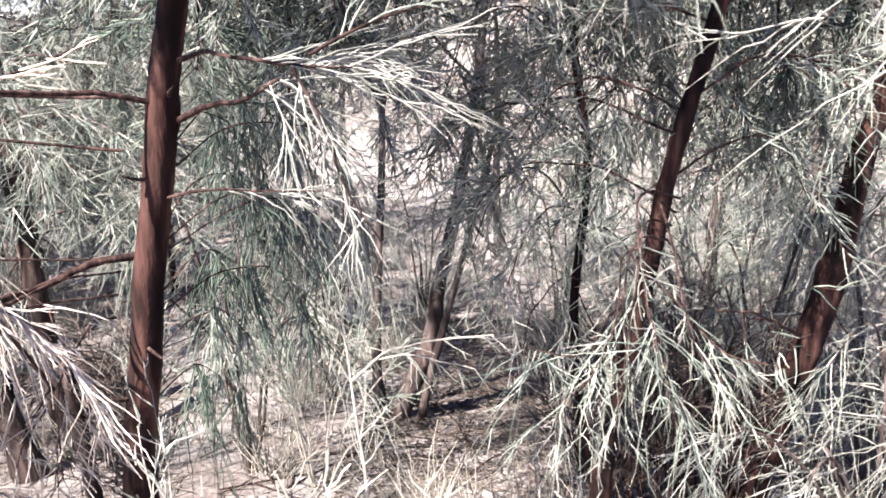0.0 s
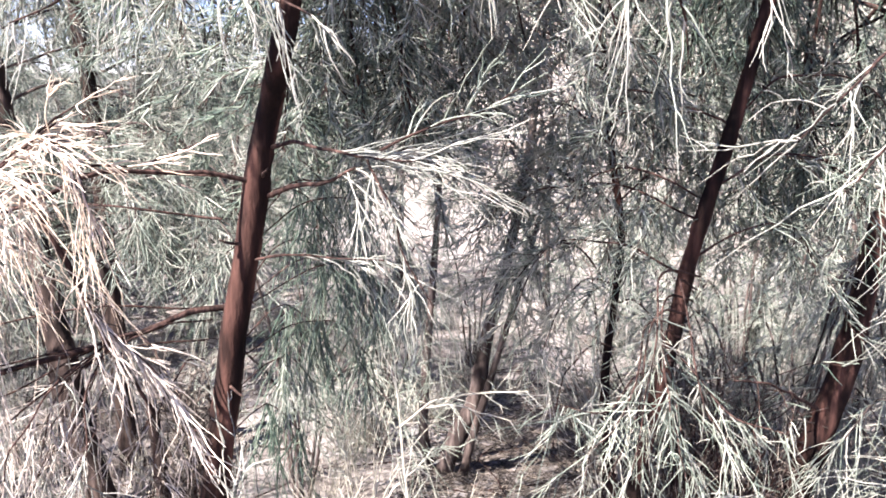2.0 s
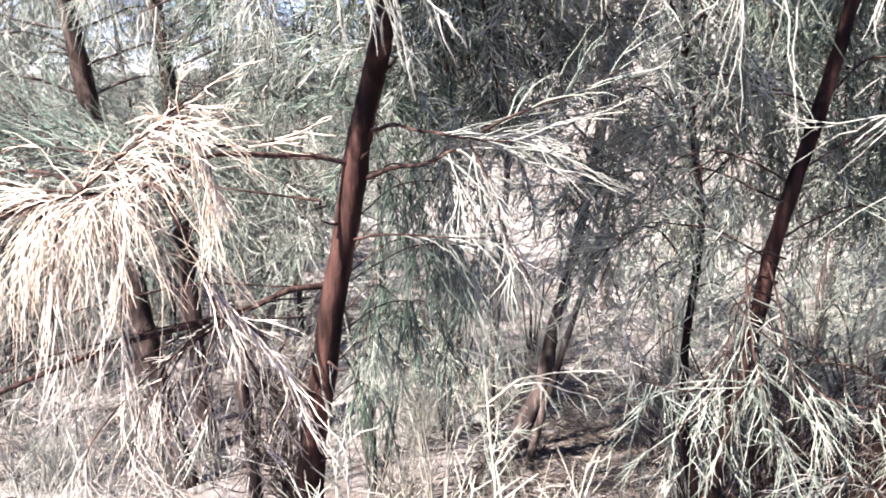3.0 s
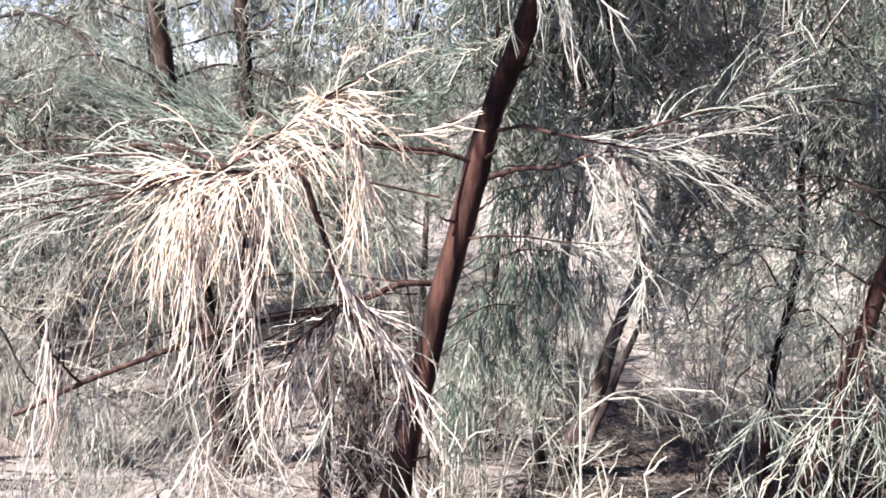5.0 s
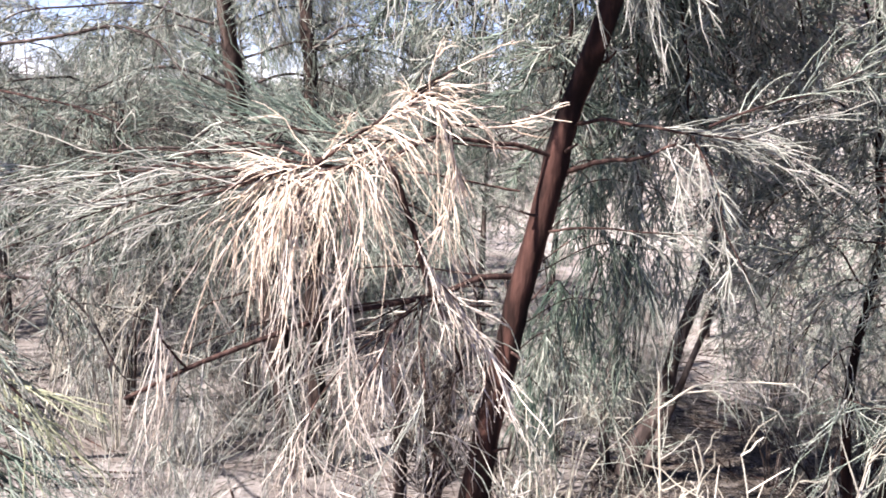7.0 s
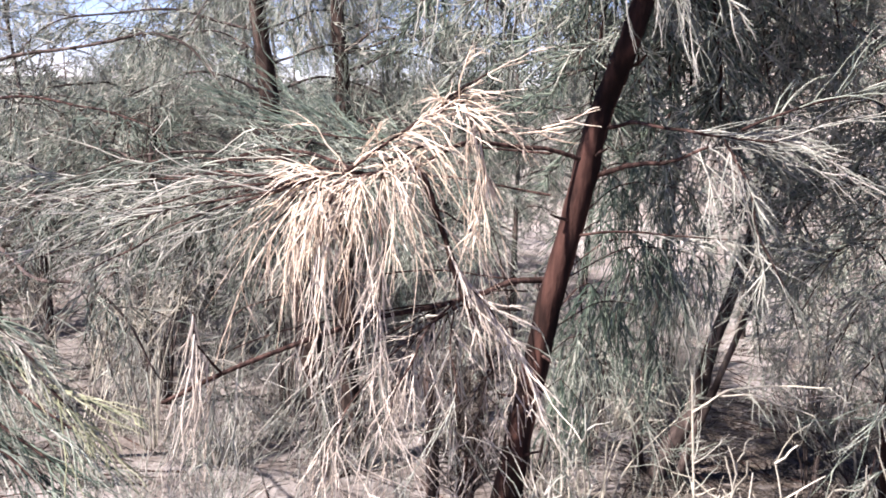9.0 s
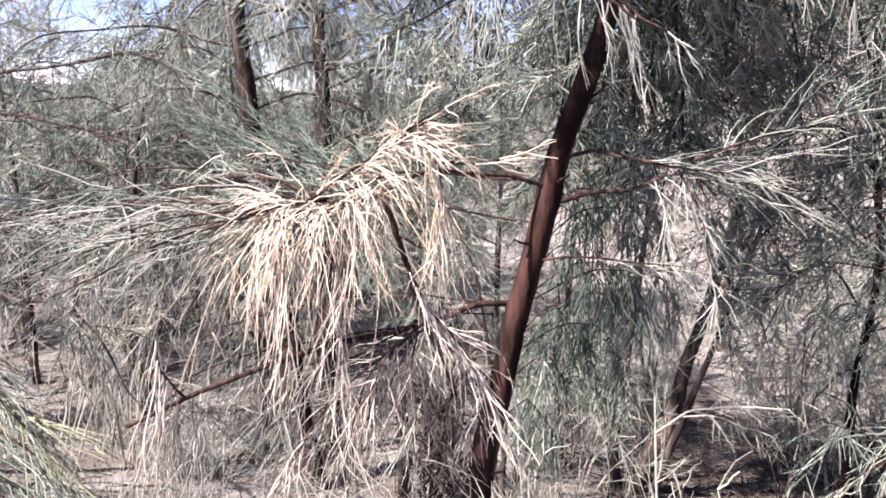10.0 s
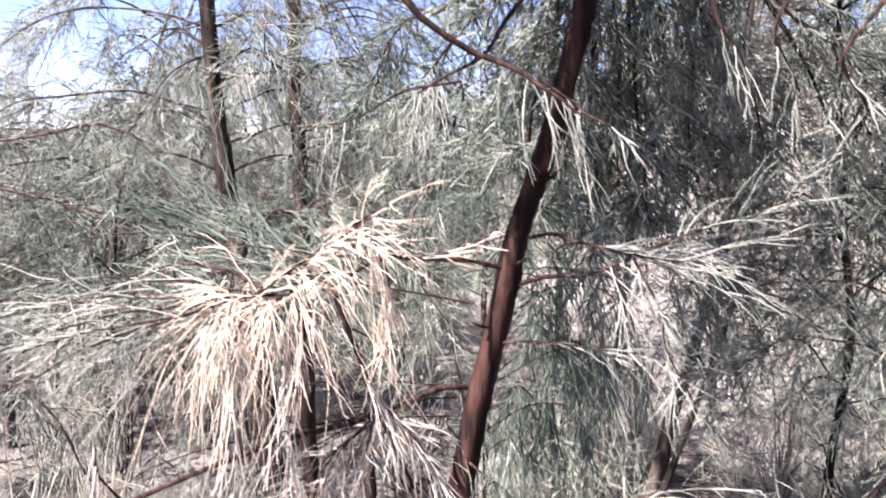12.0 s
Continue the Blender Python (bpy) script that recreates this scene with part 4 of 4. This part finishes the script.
BACK = "thicket trees behind"
back_kinds = [thicket_tree(200, 2.9, 1.0, 13, 52, 0.0025, NEEDLE_SAGE, "grey-green casuarina with weeping needles in the thicket", BACK, 0.38),
              thicket_tree(201, 3.4, 1.15, 14, 54, 0.0027, NEEDLE_GREEN, "grey-green casuarina with weeping needles in the thicket", BACK, 0.36),
              thicket_tree(202, 2.1, 0.9, 12, 58, 0.0026, NEEDLE_BROWN, "half-dead brown casuarina in the thicket", BACK, 0.34),
              thicket_tree(203, 2.0, 0.85, 12, 60, 0.0024, NEEDLE_DEEP_SHADE, "low deep-green casuarina in the thicket", BACK, 0.45)]
spots = [(0.9, 7.2, 1), (-3.4, 4.9, 3), (-3.9, 3.6, 2), (-2.4, 5.6, 2), (2.3, 5.8, 1), (2.7, 3.7, 0), (-1.5, 6.0, 3), (3.5, 5.0, 1), (-4.4, 5.8, 3),
         (2.3, 7.6, 0), (-3.2, 7.2, 2), (3.1, 7.6, 0), (-5.8, 7.4, 3), (4.8, 6.6, 1), (-0.6, 8.2, 0), (-3.0, 5.7, 2), (-1.9, 5.0, 3), (-3.9, 4.9, 2), (-4.6, 7.0, 2),
         (-2.2, 8.6, 3), (2.6, 4.6, 1), (-2.6, 5.3, 0), (-3.7, 6.2, 1), (-1.0, 6.7, 0), (-4.9, 5.0, 0), (-2.0, 7.2, 1), (-3.1, 6.5, 1), (-4.0, 5.6, 1), (-3.1, 4.5, 1), (-3.7, 4.3, 0)]
rng = random.Random(7)
used = set()
for x, y, kind in spots:
    ob = back_kinds[kind]
    turn, size = rng.uniform(0, 6.28), rng.uniform(0.85, 1.15)
    place = Matrix.LocRotScale((x, y, float(ground_height(x, y))), Euler((0, 0, turn)), None)
    if kind not in used:
        used.add(kind)
        ob.matrix_basis = place
    else:
        copy_thing(ob, place)

UNDER = "weeping shrubs of the understorey"


def weeping_shrub(seed, height, spread, limbs, needle, label):
    """A low many-stemmed casuarina shrub whose thin strands hang to the ground."""
    rng = np.random.default_rng(seed)
    ob = tagged(new("weeping_shrub"), label, "shrub", UNDER)
    for i in range(limbs):
        turn = i * 2.4 + rng.uniform(-0.4, 0.4)
        way = np.array((math.cos(turn), math.sin(turn), 0)) * spread * rng.uniform(0.5, 1.1)
        top = height * rng.uniform(0.55, 1.0)
        tassel(ob, [(0.02 * math.cos(turn), 0.02 * math.sin(turn), -0.04), way * 0.25 + (0, 0, top * 0.6), way * 0.65 + (0, 0, top), way + (0, 0, top * 0.86)], 0.008, 0.002, seed * 30 + i, needle, count=15, reach=(0.35, 1.0),
               length=(0.2, 0.5), aim=tuple(unit(way) * 0.4 + (0, 0, -0.35)), spread=0.45, droop=0.5, forks=2.6, twice=0.6, fork_angle=(12, 42), radius=0.0019, material=BARK_GREY, name="stem")
    return ob


under_kinds = [weeping_shrub(700, 1.25, 0.5, 7, NEEDLE_SAGE, "grey-green weeping shrub with thin hanging strands"), weeping_shrub(701, 0.95, 0.45, 7, NEEDLE_PALE, "pale grey weeping shrub with thin hanging strands"),
               weeping_shrub(702, 1.5, 0.55, 8, NEEDLE_GREEN, "mottled green weeping shrub with thin hanging strands")]
for i, (x, y, kind) in enumerate([(0.0, 4.3, 0), (1.85, 4.0, 2), (-0.15, 3.3, 0), (2.5, 5.0, 1), (1.95, 3.6, 2), (2.0, 4.9, 2), (-0.1, 5.0, 0), (2.2, 5.6, 0), (2.4, 4.4, 1), (2.3, 3.3, 0),
                                  (1.3, 5.6, 1), (-1.9, 4.3, 0), (-2.7, 4.2, 1), (3.0, 5.6, 2), (0.35, 5.9, 1), (1.85, 2.35, 1), (2.15, 2.75, 0)]):
    place = Matrix.LocRotScale((x, y, float(ground_height(x, y))), Euler((0, 0, 1.7 * i)), None)
    if i in (0, 1, 3):
        under_kinds[kind].matrix_basis = place
    else:
        copy_thing(under_kinds[kind], place)

FAR = "distant trees"
far_kinds = [thicket_tree(210, 3.6, 1.9, 12, 22, 0.006, NEEDLE_GREEN, "distant grey-green casuarina beyond the thicket", FAR, 0.25, 2)]
first = True
for i in range(20):
    a = radians(-66 + i * 6.0) + rng.uniform(-0.05, 0.05)
    d = rng.uniform(14, 22)
    x, y = d * math.sin(a), d * math.cos(a)
    place = Matrix.LocRotScale((x, y, float(ground_height(x, y))), Euler((0, 0, rng.uniform(0, 6.28))), None)
    if first:
        far_kinds[0].matrix_basis, first = place, False
    else:
        copy_thing(far_kinds[0], place)


def scrub_belt(name, clumps, near, far, seed, material, label, tall_by=1.0, thick=0.0055, dense=17, sweep=(-68, 56)):
    """Dense low scrub that closes the view beyond the thicket."""
    rng = np.random.default_rng(seed)
    needles, twigs = [], []
    for i in range(clumps):
        a, d = math.radians(rng.uniform(*sweep)), rng.uniform(near, far)
        if abs(a - 0.02) < 0.17 and d < 12:  # a clearing
            continue
        x, y, tall = d * math.sin(a), d * math.cos(a), rng.uniform(0.9, 2.9) * (0.75 + 0.02 * d) * tall_by
        z = float(ground_height(x, y))
        line = np.stack((np.linspace(x, x + rng.normal(0, 0.2), 12), np.linspace(y, y + rng.normal(0, 0.2), 12), np.linspace(z, z + tall, 12)), -1)
        shoot = shoots(rng, line, 36, 0.15, (0.35, 0.8), (35, 100), (0, 0, 0), 0.2, 3)
        twigs.append(shoot)
        needles.append(needles_on(rng, shoot, dense, (0.1, 0.22), (15, 60), 0.1, 2))
    n, t = tubes(np.concatenate(needles), thick, thick * 0.55), tubes(np.concatenate(twigs), 0.007, 0.003)
    verts, quads = np.vstack((n[0], t[0])), np.vstack((n[1], t[1] + len(n[0])))
    return tagged(new(name, mesh_from(name, verts, quads, material)), label, "scrub", "", "stuff")


scrub_belt("distant_scrub", 120, 6.8, 18, 500, NEEDLE_GREEN, "dense grey-green scrub beyond the thicket")
scrub_belt("distant_scrub", 45, 6.5, 14, 501, NEEDLE_BROWN, "dry brown scrub beyond the thicket")
scrub_belt("bank_scrub", 60, 12, 19, 503, NEEDLE_BROWN, "dry brown scrub on the earth bank", 0.9, 0.008, 20, (-8, 48))
scrub_belt("distant_woods", 130, 15, 26, 502, NEEDLE_GREEN, "grey-green woods on the skyline", 1.3, 0.013, 30)


# ---- scrub, grass and litter on the ground ----
def litter(name, count, area, length, radius, material, label, seed):
    rng = np.random.default_rng(seed)
    x, y = rng.uniform(area[0], area[1], count), rng.uniform(area[2], area[3], count)
    turn, tilt = rng.uniform(0, 6.28, count), rng.normal(0.04, 0.1, count)
    way = np.stack((np.cos(turn) * np.cos(tilt), np.sin(turn) * np.cos(tilt), np.sin(tilt)), -1)
    base = np.stack((x, y, ground_height(x, y) + radius), -1)
    lines = needle_lines(rng, base, way, rng.uniform(*length, count), np.full(count, 0.02), 3)
    lines[:, :, 2] = np.maximum(lines[:, :, 2], ground_height(lines[:, :, 0], lines[:, :, 1]) + radius)
    return tagged(new(name, mesh_from(name, *tubes(lines, radius, radius * 0.6), material)), label, "litter", "", "stuff")


litter("needle_litter", 7000, (-4, 4, 1.6, 7.5), (0.08, 0.2), 0.0022, NEEDLE_BROWN, "fallen brown needles lying on the sand", 300)
# dense brown needles added to turn the hollow's shade from blue to brown
litter("needle_litter", 5000, (0.2, 2.3, 3.1, 5.7), (0.08, 0.2), 0.003, NEEDLE_BROWN, "brown needle litter added to tint the shade of the hollow", 302)
litter("fallen_twigs", 500, (-4, 4, 1.6, 7.0), (0.15, 0.5), 0.005, TWIG_BROWN, "small fallen twigs lying on the sand", 301)


def grass_tuft(seed, blades, height, material, label):
    rng = np.random.default_rng(seed)
    base = np.stack((rng.normal(0, 0.05, blades), rng.normal(0, 0.05, blades), np.zeros(blades)), -1)
    way = unit(np.stack((rng.normal(0, 0.35, blades), rng.normal(0, 0.35, blades), np.ones(blades)), -1))
    lines = needle_lines(rng, base, way, rng.uniform(0.5, 1, blades) * height, rng.uniform(0, 0.35, blades), 4, 0.08)
    return tagged(new("grass_tuft", mesh_from("grass_tuft", *tubes(lines, 0.0024, 0.0009), material)), label, "grass", "grass tufts")


tufts = [grass_tuft(310, 60, 0.5, GRASS_DRY, "dry yellow-grey grass tuft on the sand"), grass_tuft(311, 70, 0.38, GRASS_DRY, "dry yellow-grey grass tuft on the sand"), grass_tuft(312, 60, 0.6, NEEDLE_PALE, "tall wiry grey grass tuft on the sand")]
rng = random.Random(11)
for i in range(70):
    kind = i % 3
    x, y = rng.uniform(-3.2, 3.4), rng.uniform(2.3, 6.5)
    if 0.5 < x < 2.0 and 2.9 < y < 5.6:  # the shaded hollow stays bare
        x += 2.2
    place = Matrix.LocRotScale((x, y, float(ground_height(x, y)) - 0.01), Euler((0, 0, rng.uniform(0, 6.28))), None)
    if i < 3:
        tufts[kind].matrix_basis = place
    else:
        copy_thing(tufts[kind], place)


# ---- trees beside the viewer, whose branches reach into view ----
side_tree = tree_at(-1.5, 0.8, float(ground_height(-1.5, 0.8)), "casuarina beside the path with mixed dark and yellow-green sweeping sprays", FRONT_TREES)
sapling_trunk(side_tree, [(-1.5, 0.8, -0.2), (-1.5, 0.82, 0.8), (-1.46, 0.84, 1.6), (-1.4, 0.85, 2.6)], 0.05, 0.02, 400)
for i, (x, y, z) in enumerate([(-0.56, 1.0, 1.08), (-0.5, 1.02, 0.99), (-0.54, 1.0, 0.9), (-0.6, 1.06, 1.0), (-0.5, 0.98, 0.84), (-0.58, 1.02, 0.86), (-0.52, 1.04, 0.94), (-0.64, 1.02, 1.13)]):
    tassel(side_tree, local(side_tree, [(-1.48, 0.83, z + 0.1), (x * 0.5 - 0.74, y * 0.5 + 0.42, z + 0.16), (x - 0.2, y, z + 0.1), (x, y, z)]), 0.006, 0.002, 401 + i, (NEEDLE_SAGE, NEEDLE_YELLOW, NEEDLE_DEEP_SHADE, NEEDLE_DEEP_SHADE, NEEDLE_GREEN, NEEDLE_DEEP_SHADE, NEEDLE_GREEN, NEEDLE_DEEP_SHADE)[i], count=21, reach=(0.5, 1.0),
           length=(0.12, 0.24), aim=(0.7, 0.05, -0.5), spread=0.22, droop=0.2, forks=2.6, fork_angle=(8, 28), radius=0.0017, name="limb")
for i in range(5):
    a, z = i * 2.4, 1.9 + 0.12 * i
    limb(side_tree, local(side_tree, [(-1.45, 0.84, z), (-1.45 + 0.3 * math.cos(a) - 0.15, 0.84 + 0.3 * math.sin(a) - 0.1, z + 0.1), (-1.6 + 0.55 * math.cos(a), 0.7 + 0.55 * math.sin(a), z)]), 0.009, 0.003, 410 + i, count=14, u0=0.2, k=3)
arch_tree = tree_at(-2.95, 2.6, float(ground_height(-2.95, 2.6)), "casuarina with arching bare branches in front of the sky", FRONT_TREES)
sapling_trunk(arch_tree, [(-2.95, 2.6, -0.4), (-2.95, 2.6, 0.6), (-2.98, 2.6, 1.5), (-3.0, 2.62, 2.4)], 0.05, 0.02, 420, BARK_GREY)
limb(arch_tree, local(arch_tree, [(-2.97, 2.6, 1.3), (-2.5, 2.6, 1.5), (-2.12, 2.6, 1.63), (-1.63, 2.6, 1.7), (-1.45, 2.6, 1.69), (-1.26, 2.6, 1.57), (-1.03, 2.6, 1.31)]), 0.009, 0.0025, 421, BARK_GREY, count=18, u0=0.3, twig_len=(0.16, 0.34),
     bias=(0, 0, -0.2), per_metre=46, k=3)
limb(arch_tree, local(arch_tree, [(-2.97, 2.6, 1.4), (-2.5, 2.6, 1.43), (-2.13, 2.6, 1.44), (-1.77, 2.6, 1.44), (-1.4, 2.5, 1.36)]), 0.008, 0.0025, 422, TWIG_BROWN, NEEDLE_DEEP_SHADE, count=22, u0=0.4, twig_len=(0.16, 0.34), bias=(0, 0, -0.15), per_metre=46, k=3)
limb(arch_tree, local(arch_tree, [(-2.96, 2.6, 1.1), (-2.2, 2.2, 1.15), (-1.47, 1.9, 1.0), (-1.2, 1.9, 0.91), (-1.01, 1.9, 0.69)]), 0.009, 0.003, 423, BARK_GREY, count=16, u0=0.45, twig_len=(0.16, 0.3), bias=(0, 0, -0.3), per_metre=40, k=3)
for i in range(8):
    a, z = i * 2.4, 1.5 + 0.1 * i
    limb(arch_tree, local(arch_tree, [(-2.98, 2.6, z), (-3.0 + 0.35 * math.cos(a), 2.6 + 0.35 * math.sin(a), z + 0.1), (-3.05 + 0.6 * math.cos(a), 2.6 + 0.6 * math.sin(a), z)]), 0.009, 0.003, 450 + i, BARK_GREY, count=14, u0=0.2, k=3)
limb(arch_tree, local(arch_tree, [(-2.96, 2.6, 0.9), (-2.2, 2.3, 1.1), (-1.5, 2.1, 1.2), (-1.1, 2.0, 1.15)]), 0.009, 0.003, 424, BARK_GREY, NEEDLE_DEEP_SHADE, count=20, u0=0.4, twig_len=(0.2, 0.36), bias=(0, 0, -0.3), per_metre=44, k=3)


# ---- dry shrub at the viewer's feet and dark brushwood in place of shade ----
def brush(name, x, y, stems, height, spread, radius, material, needle, label, category, seed, forks=3, per_metre=20, k=4, twig_len=(0.1, 0.26)):
    rng = np.random.default_rng(seed)
    ob = tagged(new(name), label, category)
    ob.location = (x, y, float(ground_height(x, y)))
    for s in range(stems):
        a = rng.uniform(0, 6.28)
        out = np.array((math.cos(a), math.sin(a), 0)) * spread * rng.uniform(0.3, 1)
        top = height * rng.uniform(0.75, 1.05)
        base = out * 0.15
        limb(ob, [base - (0, 0, 0.03), base + out * 0.25 + (0, 0, top * 0.4), base + out * 0.6 + (0, 0, top * 0.75), base + out + (0, 0, top)], radius, radius * 0.45, seed * 20 + s, material, needle, count=forks, u0=0.4,
             twig_len=twig_len, angle=(15, 45), bias=(0, 0, 0.1), droop=0.0, per_metre=per_metre, needle_len=(0.04, 0.1), name="stem", rings=14, k=k)
    return ob


for i, (x, y, tall) in enumerate([(0.3, 1.5, 0.9), (0.82, 1.6, 0.58), (1.1, 1.75, 0.5), (0.36, 1.62, 0.72)]):
    brush("dry_shrub", x, y, 5, tall, 0.22, 0.0028, GRASS_DRY, (NEEDLE_PALE, GRASS_DRY)[i % 2], "low dry shrub with pale needle-like twigs", "shrub", 470 + i, 5, 20)
brush("dry_shrub", 0.6, 1.15, 8, 0.92, 0.16, 0.005, GRASS_DRY, GRASS_DRY, "dry straw-coloured shrub of forked stalks", "shrub", 430)
# dark brushwood put in for the shade on the ground here
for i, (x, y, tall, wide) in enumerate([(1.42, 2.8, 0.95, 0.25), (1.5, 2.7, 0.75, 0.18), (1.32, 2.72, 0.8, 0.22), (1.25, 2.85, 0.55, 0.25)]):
    brush("shade_brushwood", x, y, 12, tall, wide * 1.35, 0.005, TWIG_BROWN, NEEDLE_BROWN, "dark brushwood heaped in place of shaded ground", "brushwood", 432 + i, 8, 26, 3)
for i, (x, y) in enumerate([(1.15, 4.3), (1.65, 4.6), (1.3, 3.7)]):
    brush("bare_shrub", x, y, 6, 0.6, 0.35, 0.004, BARK_GREY, GRASS_DRY, "bare grey twiggy shrub in the shaded hollow", "shrub", 730 + i, 6, 10, 3, (0.16, 0.34))
# scrub coloured dark to fill in for a deeply shaded gap
brush("shade_brushwood", -0.2, 2.42, 9, 0.78, 0.07, 0.006, TWIG_BROWN, NEEDLE_BROWN, "scrub behind the leaning tree, dark in place of deep shade", "brushwood", 445, 10, 100, 3)
for i, (x, y, tall) in enumerate([(-2.3, 3.5, 1.15), (-2.1, 2.7, 0.9)]):
    brush("grey_shrub", x, y, 10, tall, 0.5, 0.0045, GRASS_DRY, (NEEDLE_PALE, GRASS_DRY)[i % 2], "thin grey shrub of wiry needle twigs on the sand", "shrub", 520 + i, 7, 32, 2, (0.16, 0.36))
for i, (x, y, tall) in enumerate([(1.5, 3.45, 0.8), (1.3, 3.7, 0.8), (0.15, 3.2, 0.7)]):
    brush("grey_shrub", x, y, 9, tall, 0.3, 0.004, GRASS_DRY, NEEDLE_SAGE, "thin yellow-grey shrub of upright wiry twigs", "shrub", 540 + i, 7, 40, 2, (0.16, 0.36))

# pale stalk whose upper twigs fork out to one side
stalk = tagged(new("forked_stalk"), "pale grey-green stalk with forked side twigs", "shrub")
stalk.location = (0.58, 2.1, float(ground_height(0.58, 2.1)))
tassel(stalk, local(stalk, [(0.58, 2.1, -0.25), (0.55, 2.1, 0.2), (0.53, 2.11, 0.5), (0.5, 2.12, 0.82)]), 0.006, 0.0025, 660, NEEDLE_PALE, count=7, reach=(0.4, 1.0), length=(0.12, 0.25), aim=(0.1, 0, 0.9), spread=0.35, droop=0.0, forks=1.5,
       fork_angle=(15, 45), radius=0.0018, material=GRASS_DRY, name="stem")
tassel(stalk, local(stalk, [(0.51, 2.11, 0.72), (0.6, 2.12, 0.79), (0.72, 2.13, 0.815), (0.84, 2.14, 0.824)]), 0.003, 0.0016, 661, NEEDLE_PALE, count=6, reach=(0.3, 1.0), length=(0.06, 0.13), aim=(0.6, 0, -0.45), spread=0.3, droop=0.1, forks=2.2,
       fork_angle=(18, 50), radius=0.0017, material=GRASS_DRY, name="twig")
tassel(stalk, local(stalk, [(0.57, 2.12, 0.77), (0.64, 2.1, 0.79), (0.72, 2.09, 0.785), (0.8, 2.08, 0.765)]), 0.0026, 0.0014, 662, NEEDLE_SAGE, count=7, reach=(0.3, 1.0), length=(0.06, 0.13), aim=(0.45, 0, -0.6), spread=0.3, droop=0.1, forks=2.2,
       fork_angle=(18, 50), radius=0.0017, material=GRASS_DRY, name="twig")

# ---- dead stump under the leaning tree ----
stump_foot = float(ground_height(-0.28, 2.35))
dead_stump = tagged(new("dead_stump", stem_mesh("dead_stump", [(0, 0, -0.05), (0.0, 0.0, 0.2), (-0.015, 0.01, 0.5), (-0.035, 0.015, 0.78)], 0.028, 0.017, BARK_BROWN, 40, 12, 0.14, 590, 0.5)), "broken dark stump standing under the leaning tree", "stump")
dead_stump.location = (-0.28, 2.35, stump_foot)
